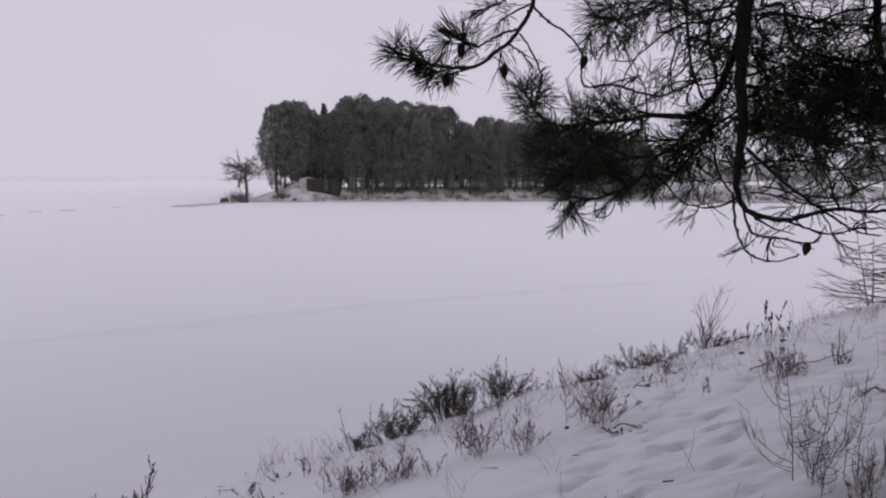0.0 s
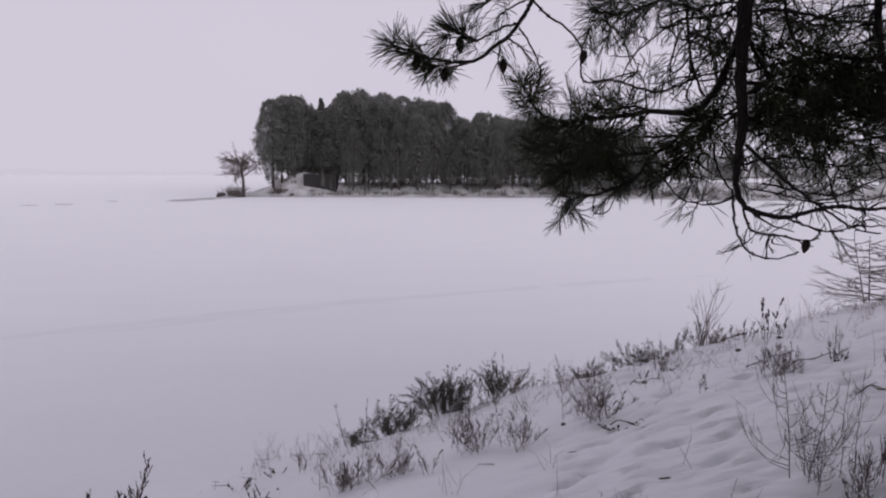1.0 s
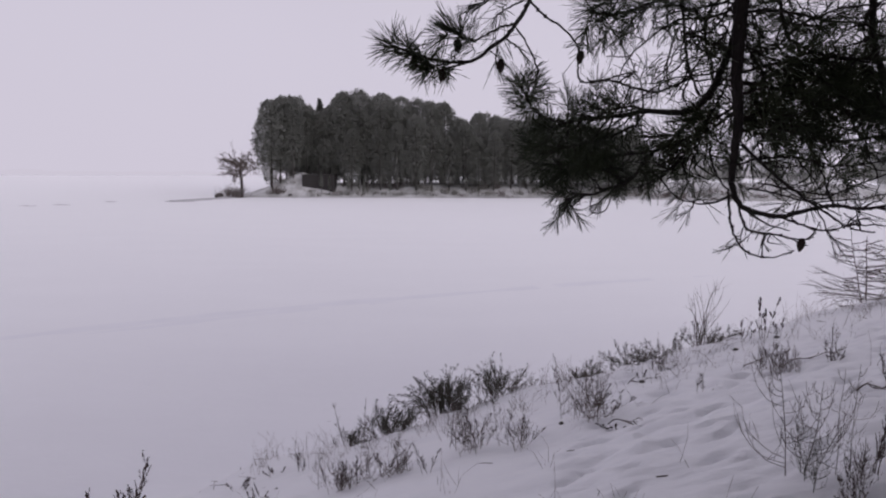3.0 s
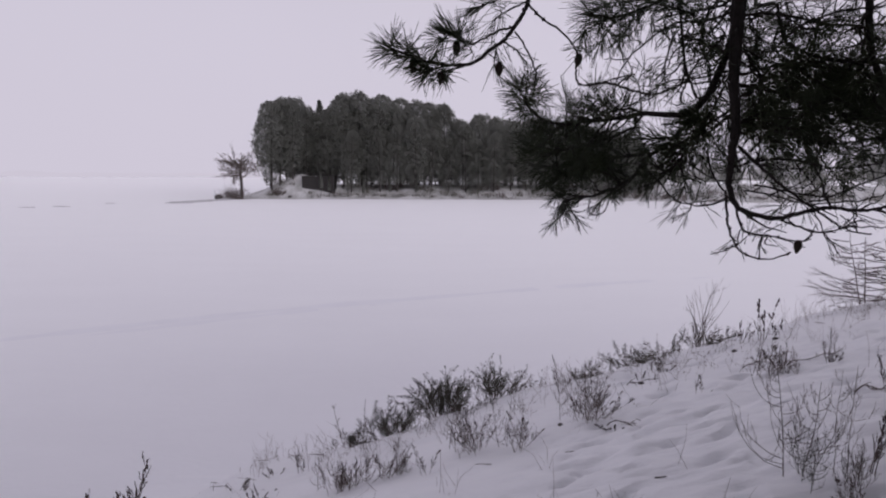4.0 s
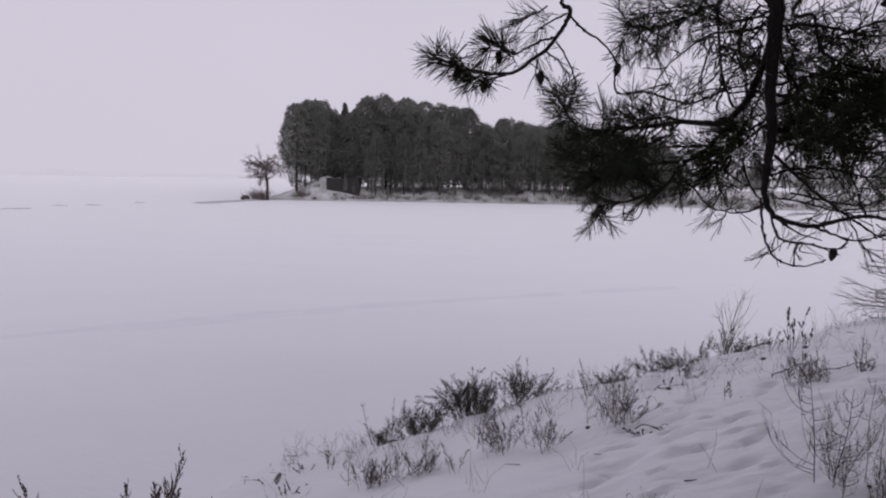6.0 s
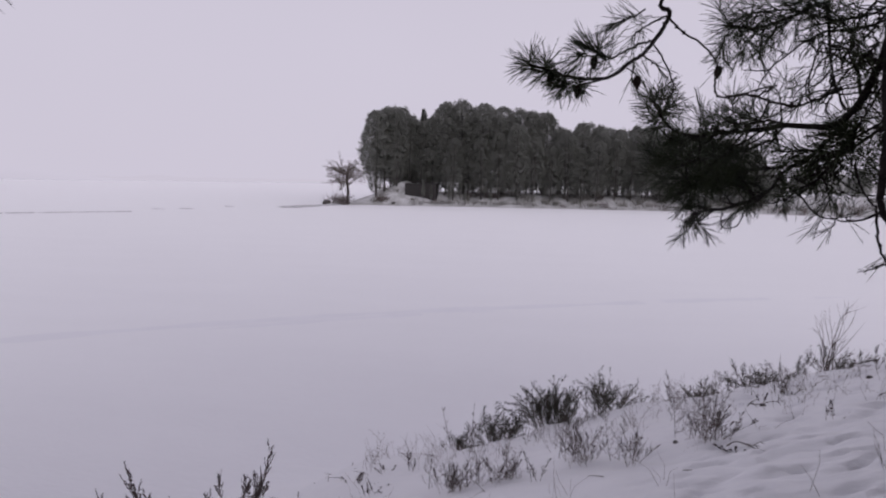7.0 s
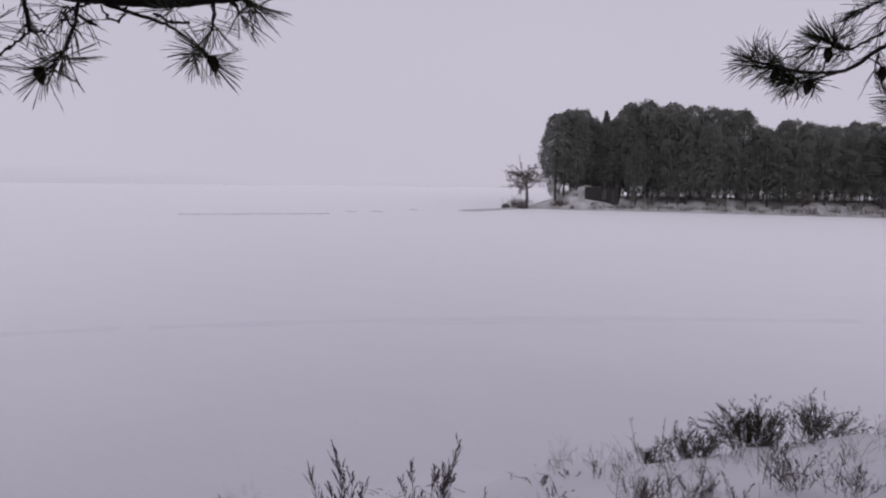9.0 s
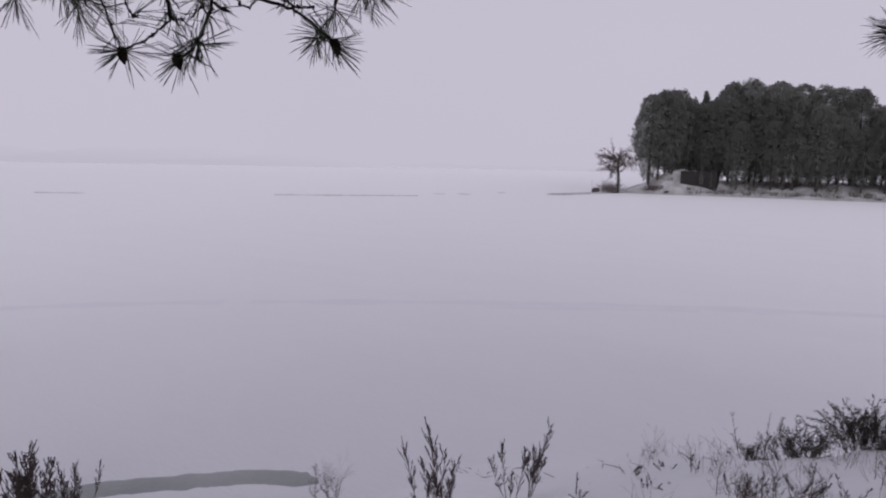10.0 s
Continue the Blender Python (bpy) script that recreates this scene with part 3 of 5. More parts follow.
def pine_cone(limb, rng, p, way, size=0.060):
    g = Geo()
    way = way.normalized()
    q = way.to_track_quat("Z", "Y")
    for r in range(9):
        t = r / 8
        rad = size * 0.24 * math.sin(math.pi * (0.14 + 0.82 * t)) ** 0.8
        m = 8
        for k in range(m):
            w = 2 * math.pi * (k / m) + r * 0.39
            o = q @ Vector((math.cos(w) * rad, math.sin(w) * rad, size * t))
            d = q @ Vector((math.cos(w) * 0.8, math.sin(w) * 0.8, -0.25))
            g.blob(p + o * 0.82, size * 0.085, size * 0.14, rng, d, 4, 3, 0.1)
    g.blob(p + way * size * 0.5, size * 0.19, size * 0.5, rng, way, 6, 5, 0.05)
    part("cone", g, CONE, limb, "closed brown pine cone")


def twig_line(rng, p, way, length, lift):
    pts = [p]
    d = way.normalized()
    for i in range(5):
        d = (d + any_way(rng) * 0.4 + Vector((0, 0, lift / 5))).normalized()
        pts.append(pts[-1] + d * length / 5)
    return smooth_line(pts, 2, 0.002, rng)


def limb(tree, pts, r0, r1, twigs=0, reach=(0.15, 0.35), needles=40, long=0.11, end=True, start=0.15, lift=0.2, bald=0.0, cones=(), seed=1, label="", down=0.0, star=False, radii=()):
    """One limb: its wood, its side twigs, its needles, its cones."""
    rng = random.Random(seed)
    line = smooth_line(pts, 5, 0.003, rng)
    wood, green = Geo(), Geo()
    wood.tube(line, r0, r1, 6, 1.0, radii)
    for i in range(1, len(line) - 1):
        if rng.random() < 0.35:
            wood.blob(line[i], r0 * 0.9 + (r1 - r0) * 0.9 * i / len(line) + 0.0015, 0.012, rng, any_way(rng), 5, 3, 0.3)
    n = len(line)
    for k in range(twigs):
        u = start + (1 - start) * (k + rng.random()) / twigs
        i = min(n - 2, int(u * (n - 1)))
        along = (line[i + 1] - line[i]).normalized()
        way = along * 0.7 + any_way(rng) * 0.9 + Vector((0, 0, -down))
        length = rng.uniform(*reach)
        tw = twig_line(rng, line[i], way, length, lift)
        wood.tube(tw, max(0.0040, r1 * 0.9), 0.0022, 4)
        if rng.random() < bald:
            if rng.random() < 0.7:
                j = rng.randrange(2, len(tw) - 1)
                wood.tube(twig_line(rng, tw[j], tw[j] - tw[j - 2] + any_way(rng) * 0.08, length * 0.5, 0.3), 0.0032, 0.0018, 3)
            continue
        if needles:
            spray(green, rng, tw[-1], tw[-1] - tw[-3], int(needles * rng.uniform(0.7, 1.2)), long, min(0.13, length * 0.6))
            if length > 0.2:
                for _ in range(2):
                    j = rng.randrange(3, len(tw) - 2)
                    sub = twig_line(rng, tw[j], tw[j + 1] - tw[j - 1] + any_way(rng) * 0.09, length * 0.45, lift)
                    wood.tube(sub, 0.003, 0.0018, 3)
                    spray(green, rng, sub[-1], sub[-1] - sub[-3], int(needles * 0.8), long, 0.08)
    if end and needles:
        if star:
            spray(green, rng, line[-1], line[-1] - line[-3], int(needles * 1.7), long, 0.05, 5, 138, 0.3)
        else:
            spray(green, rng, line[-1], line[-1] - line[-3], int(needles * 1.6), long, 0.16)
    ob = part("limb", wood, BARK, tree, label)
    if green.v:
        part("foliage", green, NEEDLE, ob, "long dark green needles", kind="stuff")
    for p in cones:
        at = Vector(p)
        near = min(line, key=lambda q: (q - at).length)
        if (near - at).length > 0.03:
            g = Geo()
            g.tube([near, near.lerp(at, 0.5) + Vector((0, 0, 0.006)), at], 0.003, 0.002, 4)
            part("cone_stalk", g, BARK, ob)
        pine_cone(ob, rng, at, Vector((rng.uniform(-0.25, 0.25), rng.uniform(-0.2, 0.2), -1)))
    return ob


def crown_limb(tree, rng, line):
    """A limb high in the crown, with brushes of needles on bare side twigs."""
    wood, green = Geo(), Geo()
    wood.tube(line, 0.035, 0.008, 5)
    for k in range(14):
        u = 0.25 + 0.75 * (k + rng.random()) / 14
        i = min(2, int(u * 3))
        p = line[i].lerp(line[i + 1], u * 3 - i)
        way = ((line[i + 1] - line[i]).normalized() * 0.7 + any_way(rng) * 0.9).normalized()
        tip = p + way * rng.uniform(0.25, 0.65) + Vector((0, 0, 0.06))
        wood.tube([p, p.lerp(tip, 0.5) + any_way(rng) * 0.03, tip], 0.007, 0.003, 3)
        # needles kept broad and many, so the crowns shade the bank below
        for j in range(40):
            d = (way * 0.6 + any_way(rng) + Vector((0, 0, -0.15))).normalized()
            green.leaf(p.lerp(tip, 1 - 0.55 * rng.random() ** 1.3), d, rng.uniform(0.12, 0.2), 0.012)
    ob = part("limb", wood, BARK, tree)
    part("foliage", green, NEEDLE, ob, "long dark green needles", kind="stuff")


def near_pine(at, tall, seed, label, low, avoid):
    """Trunk and the high crown, out of which the hanging limbs come."""
    rng = random.Random(seed)
    tree = root("pine_tree", (0, 0, 0), label, "tree", "pines on the bank")
    x, y = at
    z = height(x, y) - 0.2
    axis = smooth_line([(x, y, z), (x + 0.06, y - 0.03, z + tall * 0.3), (x - 0.05, y + 0.05, z + tall * 0.65), (x + 0.05, y, z + tall)], 6, 0.012, rng)
    g = Geo()
    g.tube(axis, 0.17, 0.03, 12)
    part("trunk", g, BARK, tree, "rough brown pine trunk")
    n = 70
    for k in range(n):
        u = low + (0.98 - low) * k / n
        p = axis[int(u * (len(axis) - 1))]
        w = any_way(rng, 0.0, 0.3)
        if (w.x * avoid[0] + w.y * avoid[1]) > 0.6 and u < 0.62:
            continue
        length = (4.2 - 2.9 * u) * rng.uniform(0.7, 1.1)
        end = p + w * length
        crown_limb(tree, rng, [p, p.lerp(end, 0.35) + Vector((0, 0, 0.15)), p.lerp(end, 0.7) + Vector((0, 0, 0.1)), end])
    return tree


pine_right = near_pine((3.4, 2.3), 10.5, 3, "pine with drooping lower limbs on the snowy bank", 0.42, (-0.7, 0.7))
limb(pine_right, [(3.35, 2.32, 7.30), (2.20, 2.70, 6.75), (1.10, 2.95, 6.00), (0.41, 3.13, 5.14), (0.40, 3.14, 5.00), (0.38, 3.15, 4.94), (0.34, 3.16, 4.88), (0.30, 3.18, 4.83), (0.24, 3.19, 4.79), (0.17, 3.21, 4.74), (0.09, 3.23, 4.73), (0.01, 3.25, 4.74), (-0.09, 3.27, 4.76), (-0.20, 3.29, 4.79)], 0.0121, 0.0056, needles=60, long=0.1, cones=[(0.09, 3.24, 4.83), (0.03, 3.25, 4.70), (-0.10, 3.29, 4.76), (0.28, 3.18, 4.73)], seed=1)
limb(pine_right, [(0.01, 3.27, 4.74), (-0.09, 3.26, 4.77), (-0.21, 3.25, 4.81)], 0.0055, 0.0037, needles=50, long=0.1, twigs=5, reach=(0.03, 0.07), start=0.4, seed=2)
limb(pine_right, [(0.05, 3.27, 4.74), (-0.01, 3.28, 4.72), (-0.07, 3.29, 4.73)], 0.0046, 0.0037, needles=60, long=0.095, down=0.5, twigs=5, reach=(0.03, 0.07), start=0.3, seed=3)
limb(pine_right, [(0.13, 3.26, 4.73), (0.06, 3.30, 4.72), (0.01, 3.34, 4.71)], 0.0046, 0.0038, needles=50, long=0.095, down=0.5, seed=4)
limb(pine_right, [(0.35, 3.21, 4.89), (0.29, 3.20, 4.88), (0.25, 3.19, 4.86), (0.20, 3.17, 4.83), (0.16, 3.16, 4.81), (0.10, 3.16, 4.83), (0.05, 3.15, 4.86)], 0.0054, 0.0044, needles=85, long=0.105, twigs=3, reach=(0.03, 0.06), start=0.7, seed=5)
limb(pine_right, [(0.39, 3.17, 4.99), (0.30, 3.14, 4.94), (0.24, 3.11, 4.89)], 0.0044, 0.0026, needles=36, long=0.1, seed=6)
limb(pine_right, [(0.30, 3.17, 5.02), (0.23, 3.11, 4.97), (0.17, 3.06, 4.94)], 0.0044, 0.0026, needles=50, long=0.1, seed=7)
limb(pine_right, [(0.27, 3.25, 4.81), (0.27, 3.23, 4.78), (0.26, 3.22, 4.73)], 0.0037, 0.0027, needles=36, long=0.09, seed=8)
limb(pine_right, [(0.30, 3.25, 4.84), (0.35, 3.22, 4.80), (0.37, 3.19, 4.78)], 0.0037, 0.0027, needles=22, long=0.09, seed=9)
limb(pine_right, [(0.35, 3.20, 4.87), (0.40, 3.26, 4.82), (0.46, 3.31, 4.72), (0.46, 3.37, 4.67), (0.43, 3.43, 4.66)], 0.0045, 0.0039, needles=46, long=0.08, seed=10)
limb(pine_right, [(0.40, 3.16, 4.98), (0.46, 3.21, 4.94), (0.56, 3.26, 4.89), (0.64, 3.30, 4.82), (0.66, 3.35, 4.79)], 0.0053, 0.0038, needles=26, long=0.09, cones=[(0.67, 3.35, 4.80)], seed=11)
limb(pine_right, [(0.66, 3.35, 4.79), (0.66, 3.37, 4.73), (0.68, 3.40, 4.68), (0.73, 3.43, 4.67), (0.81, 3.47, 4.69), (0.90, 3.51, 4.72), (0.99, 3.54, 4.74)], 0.0047, 0.0040, needles=0, seed=12)
limb(pine_right, [(0.72, 3.38, 4.67), (0.84, 3.43, 4.68), (0.94, 3.48, 4.66), (1.07, 3.53, 4.64), (1.17, 3.58, 4.67), (1.32, 3.64, 4.73)], 0.0048, 0.0062, needles=18, twigs=5, reach=(0.1, 0.2), bald=0.7, end=False, seed=13)
limb(pine_right, [(0.71, 3.72, 4.51), (0.60, 3.67, 4.51), (0.50, 3.62, 4.56), (0.45, 3.58, 4.62), (0.41, 3.53, 4.67)], 0.0075, 0.0040, needles=60, long=0.085, twigs=16, reach=(0.05, 0.13), start=0.3, seed=14)
limb(pine_right, [(3.40, 2.32, 6.60), (2.60, 2.80, 6.35), (1.85, 3.20, 5.85), (1.48, 3.50, 5.25), (1.46, 3.47, 5.09), (1.43, 3.42, 4.73), (1.44, 3.39, 4.49), (1.41, 3.36, 4.31), (1.40, 3.34, 4.19), (1.43, 3.32, 4.10), (1.50, 3.31, 4.06), (1.62, 3.30, 4.04), (1.73, 3.29, 4.07), (1.86, 3.29, 4.09), (2.00, 3.28, 4.08), (2.13, 3.27, 4.10)], 0.0352, 0.0076, needles=24, twigs=8, reach=(0.12, 0.28), start=0.55, bald=0.85, end=False, seed=15, radii=(0.06, 0.055, 0.05, 0.042, 0.037, 0.028, 0.023, 0.018, 0.0145, 0.013, 0.0118, 0.0115, 0.011, 0.009, 0.008, 0.006))
limb(pine_right, [(1.43, 3.32, 4.10), (1.44, 3.29, 4.01), (1.48, 3.27, 3.97), (1.57, 3.24, 3.96), (1.67, 3.22, 3.94), (1.73, 3.20, 3.95)], 0.0067, 0.0028, needles=14, twigs=5, reach=(0.06, 0.15), bald=0.8, end=False, cones=[(1.68, 3.21, 3.94)], seed=16)
limb(pine_right, [(1.38, 3.33, 4.17), (1.38, 3.30, 4.05), (1.39, 3.27, 3.96), (1.43, 3.25, 3.89), (1.49, 3.23, 3.86), (1.56, 3.21, 3.86), (1.64, 3.20, 3.89)], 0.0067, 0.0028, needles=14, twigs=2, reach=(0.05, 0.12), bald=0.9, end=False, seed=17)
limb(pine_right, [(1.41, 3.25, 3.91), (1.38, 3.25, 3.91), (1.35, 3.25, 3.89), (1.32, 3.25, 3.88)], 0.0038, 0.0028, needles=26, long=0.03, seed=18)
limb(pine_right, [(1.33, 3.45, 4.36), (1.34, 3.39, 4.25), (1.37, 3.33, 4.17)], 0.0050, 0.0048, needles=0, seed=19)
limb(pine_right, [(1.46, 3.40, 4.38), (1.57, 3.36, 4.27), (1.66, 3.31, 4.18), (1.77, 3.27, 4.09), (1.86, 3.23, 4.02), (1.91, 3.19, 3.99), (1.98, 3.16, 3.98)], 0.0088, 0.0027, needles=20, twigs=7, reach=(0.12, 0.28), bald=0.8, end=False, seed=20)
limb(pine_right, [(1.60, 3.26, 4.04), (1.68, 3.25, 4.01), (1.78, 3.23, 3.98), (1.89, 3.22, 4.00), (1.95, 3.21, 4.01)], 0.0057, 0.0028, needles=14, twigs=5, reach=(0.08, 0.2), bald=0.9, end=False, seed=21)
limb(pine_right, [(1.52, 3.34, 4.20), (1.73, 3.37, 4.16), (1.92, 3.41, 4.14), (2.10, 3.45, 4.20), (2.27, 3.49, 4.25)], 0.0048, 0.0040, needles=26, twigs=6, reach=(0.1, 0.25), bald=0.55, end=False, start=0.05, seed=22)
limb(pine_right, [(1.44, 3.39, 4.28), (1.57, 3.44, 4.31), (1.79, 3.50, 4.32), (2.05, 3.54, 4.28), (2.31, 3.60, 4.31)], 0.0059, 0.0042, needles=30, twigs=12, reach=(0.12, 0.28), bald=0.4, end=False, start=0.05, seed=23)
limb(pine_right, [(1.45, 3.47, 4.98), (1.44, 3.50, 4.87), (1.42, 3.53, 4.79), (1.36, 3.55, 4.64), (1.29, 3.58, 4.56), (1.21, 3.62, 4.55), (1.09, 3.66, 4.56), (0.96, 3.70, 4.54), (0.83, 3.74, 4.53), (0.72, 3.78, 4.52), (0.63, 3.81, 4.48)], 0.0215, 0.0077, needles=46, twigs=30, reach=(0.08, 0.22), start=0.6, long=0.1, bald=0.2, seed=24)
limb(pine_right, [(1.08, 3.62, 4.56), (0.98, 3.62, 4.58), (0.87, 3.62, 4.56), (0.78, 3.62, 4.58)], 0.0062, 0.0042, needles=40, twigs=8, reach=(0.06, 0.15), lift=0.6, seed=25)
limb(pine_right, [(1.33, 3.62, 4.55), (1.22, 3.71, 4.40), (1.15, 3.80, 4.34), (1.10, 3.89, 4.23), (1.03, 3.98, 4.17), (0.92, 4.08, 4.12), (0.80, 4.17, 4.09), (0.78, 4.27, 4.04)], 0.0104, 0.0076, needles=66, twigs=26, reach=(0.08, 0.2), long=0.085, bald=0.3, start=0.3, seed=26)
limb(pine_right, [(1.13, 3.80, 4.35), (1.03, 4.00, 4.34), (0.88, 4.20, 4.29), (0.73, 4.39, 4.20)], 0.0077, 0.0065, needles=64, twigs=28, reach=(0.08, 0.2), start=0.1, long=0.085, seed=27)
limb(pine_right, [(1.07, 3.82, 4.50), (0.95, 3.94, 4.44), (0.79, 4.07, 4.40), (0.63, 4.20, 4.36)], 0.0077, 0.0061, needles=56, twigs=23, reach=(0.1, 0.22), start=0.25, seed=28)
limb(pine_right, [(1.09, 3.89, 4.22), (1.04, 4.02, 4.27), (0.94, 4.14, 4.26), (0.79, 4.27, 4.29), (0.64, 4.40, 4.29)], 0.0068, 0.0065, needles=46, twigs=17, reach=(0.1, 0.22), start=0.25, seed=29)
limb(pine_right, [(1.14, 3.59, 4.22), (1.21, 3.57, 4.13), (1.27, 3.57, 4.10), (1.38, 3.57, 4.11)], 0.0052, 0.0031, needles=22, twigs=4, reach=(0.04, 0.07), down=0.8, start=0.6, end=False, seed=30)
limb(pine_right, [(0.86, 3.87, 4.11), (0.85, 3.83, 4.03), (0.91, 3.80, 4.03), (0.94, 3.77, 4.10)], 0.0034, 0.0033, needles=0, seed=31)
limb(pine_right, [(1.37, 3.52, 4.56), (1.30, 3.54, 4.42), (1.23, 3.56, 4.31), (1.12, 3.58, 4.20)], 0.0071, 0.0042, needles=40, twigs=16, reach=(0.1, 0.25), bald=0.3, seed=32)
limb(pine_right, [(2.22, 3.00, 6.10), (1.21, 3.60, 5.23), (1.21, 3.58, 5.12), (1.23, 3.56, 4.89), (1.25, 3.54, 4.75), (1.30, 3.53, 4.63)], 0.0071, 0.0060, needles=24, twigs=12, reach=(0.1, 0.25), bald=0.7, end=False, start=0.3, seed=33)
limb(pine_right, [(1.19, 3.56, 4.95), (1.18, 3.59, 4.90), (1.16, 3.61, 4.77), (1.19, 3.63, 4.64)], 0.0050, 0.0042, needles=20, twigs=5, reach=(0.08, 0.2), bald=0.8, end=False, seed=34)
limb(pine_right, [(2.22, 3.00, 6.10), (1.37, 3.60, 5.28), (1.15, 3.58, 5.12), (0.98, 3.58, 5.05), (0.87, 3.57, 5.02), (0.76, 3.57, 5.04)], 0.0081, 0.0050, needles=46, twigs=20, reach=(0.08, 0.2), start=0.3, down=0.3, seed=35)
limb(pine_right, [(1.48, 3.58, 5.09), (1.40, 3.60, 4.98), (1.34, 3.63, 4.93), (1.24, 3.66, 4.93)], 0.0060, 0.0031, needles=16, twigs=20, reach=(0.08, 0.2), bald=0.85, end=False, start=0.02, seed=36)
limb(pine_right, [(1.53, 3.65, 4.83), (1.49, 3.69, 4.88), (1.41, 3.72, 4.87), (1.32, 3.76, 4.93)], 0.0062, 0.0032, needles=14, twigs=18, reach=(0.08, 0.2), bald=0.9, end=False, start=0.02, seed=37)
limb(pine_right, [(2.60, 2.80, 6.35), (1.73, 3.70, 5.26), (1.75, 3.68, 5.11), (1.79, 3.67, 4.95), (1.84, 3.66, 4.90), (1.97, 3.66, 4.85), (2.15, 3.65, 4.83), (2.37, 3.65, 4.82)], 0.0114, 0.0062, needles=42, twigs=23, reach=(0.1, 0.25), start=0.3, end=False, bald=0.3, seed=38)
limb(pine_right, [(1.44, 3.44, 4.68), (1.68, 3.53, 4.66), (1.96, 3.63, 4.60), (2.23, 3.72, 4.56), (2.51, 3.83, 4.59)], 0.0098, 0.0055, needles=56, twigs=33, reach=(0.12, 0.3), start=0.25, bald=0.2, end=False, seed=39)
limb(pine_right, [(1.45, 3.42, 4.51), (1.75, 3.55, 4.46), (2.06, 3.67, 4.41), (2.51, 3.81, 4.46)], 0.0088, 0.0055, needles=56, twigs=38, reach=(0.12, 0.3), start=0.08, bald=0.18, end=False, seed=40)
limb(pine_right, [(1.48, 3.47, 5.01), (1.75, 3.61, 5.05), (2.06, 3.74, 5.03), (2.51, 3.88, 5.07)], 0.0078, 0.0055, needles=36, twigs=22, reach=(0.12, 0.28), start=0.05, bald=0.42, end=False, seed=41)
limb(pine_right, [(1.45, 3.42, 4.58), (1.36, 3.55, 4.49), (1.24, 3.68, 4.44), (1.10, 3.81, 4.44)], 0.0078, 0.0044, needles=46, twigs=12, reach=(0.08, 0.2), start=0.1, bald=0.6, seed=42)
limb(pine_right, [(3.40, 2.32, 6.20), (3.00, 2.60, 6.00), (2.22, 3.71, 5.31), (2.21, 3.66, 5.13), (2.20, 3.61, 4.90), (2.24, 3.56, 4.70), (2.29, 3.50, 4.39)], 0.0270, 0.0121, needles=52, twigs=22, reach=(0.12, 0.3), start=0.35, end=False, bald=0.4, seed=43)
limb(pine_right, [(1.47, 3.43, 4.44), (1.77, 3.70, 4.50), (2.13, 3.96, 4.51), (2.76, 4.25, 4.73)], 0.0079, 0.0061, needles=54, twigs=23, reach=(0.12, 0.3), start=0.3, bald=0.2, end=False, seed=44)
limb(pine_right, [(1.79, 3.66, 4.85), (2.03, 3.81, 4.76), (2.29, 3.97, 4.69), (2.69, 4.14, 4.68)], 0.0083, 0.0060, needles=64, twigs=23, reach=(0.12, 0.3), start=0.4, bald=0.2, end=False, seed=45)
limb(pine_right, [(1.46, 3.43, 4.72), (1.75, 3.6, 4.80), (2.05, 3.72, 4.81), (2.5, 3.86, 4.78)], 0.0085, 0.0055, needles=54, twigs=30, reach=(0.12, 0.26), start=0.12, bald=0.15, end=False, down=0.2, seed=72)
limb(pine_right, [(1.46, 3.42, 4.62), (1.62, 3.5, 4.66), (1.80, 3.56, 4.63), (1.98, 3.6, 4.57)], 0.006, 0.003, needles=44, twigs=10, reach=(0.06, 0.16), start=0.3, bald=0.2, lift=0.5, seed=73)
limb(pine_right, [(1.52, 3.23, 3.965), (1.515, 3.225, 3.94), (1.51, 3.22, 3.915)], 0.003, 0.002, needles=22, long=0.035, seed=74)
limb(pine_right, [(1.44, 3.42, 4.55), (1.41, 3.55, 4.48), (1.35, 3.67, 4.41), (1.25, 3.80, 4.38)], 0.0078, 0.0044, needles=54, twigs=36, reach=(0.08, 0.2), start=0.02, bald=0.25, seed=46)
limb(pine_right, [(1.50, 3.58, 5.09), (1.53, 3.57, 4.95), (1.46, 3.55, 4.84)], 0.0050, 0.0040, needles=30, twigs=22, reach=(0.08, 0.2), start=0.02, bald=0.5, end=False, seed=47)
limb(pine_right, [(1.43, 3.59, 5.14), (1.36, 3.60, 5.04), (1.35, 3.61, 4.90), (1.40, 3.62, 4.77), (1.39, 3.62, 4.57)], 0.0071, 0.0042, needles=14, twigs=28, reach=(0.08, 0.2), start=0.02, bald=0.8, end=False, seed=48)
limb(pine_right, [(1.47, 3.53, 5.05), (1.33, 3.55, 5.00), (1.18, 3.57, 4.99), (1.01, 3.58, 4.87), (0.94, 3.60, 4.78)], 0.0060, 0.0031, needles=12, twigs=9, reach=(0.08, 0.22), bald=1.0, end=False, start=0.02, seed=49)
limb(pine_right, [(1.46, 3.54, 4.76), (1.33, 3.57, 4.73), (1.17, 3.61, 4.71), (1.01, 3.63, 4.60)], 0.0050, 0.0031, needles=12, twigs=6, reach=(0.06, 0.18), bald=1.0, end=False, start=0.02, seed=50)
limb(pine_right, [(1.42, 3.51, 4.94), (1.37, 3.56, 4.86), (1.31, 3.60, 4.79), (1.25, 3.63, 4.63)], 0.0060, 0.0031, needles=12, twigs=22, reach=(0.08, 0.2), bald=0.95, end=False, start=0.02, seed=51)
limb(pine_right, [(1.51, 3.57, 4.98), (1.47, 3.57, 4.73), (1.36, 3.58, 4.48), (1.30, 3.59, 4.28)], 0.0050, 0.0031, needles=12, twigs=22, reach=(0.1, 0.26), bald=0.8, end=False, start=0.02, seed=52)
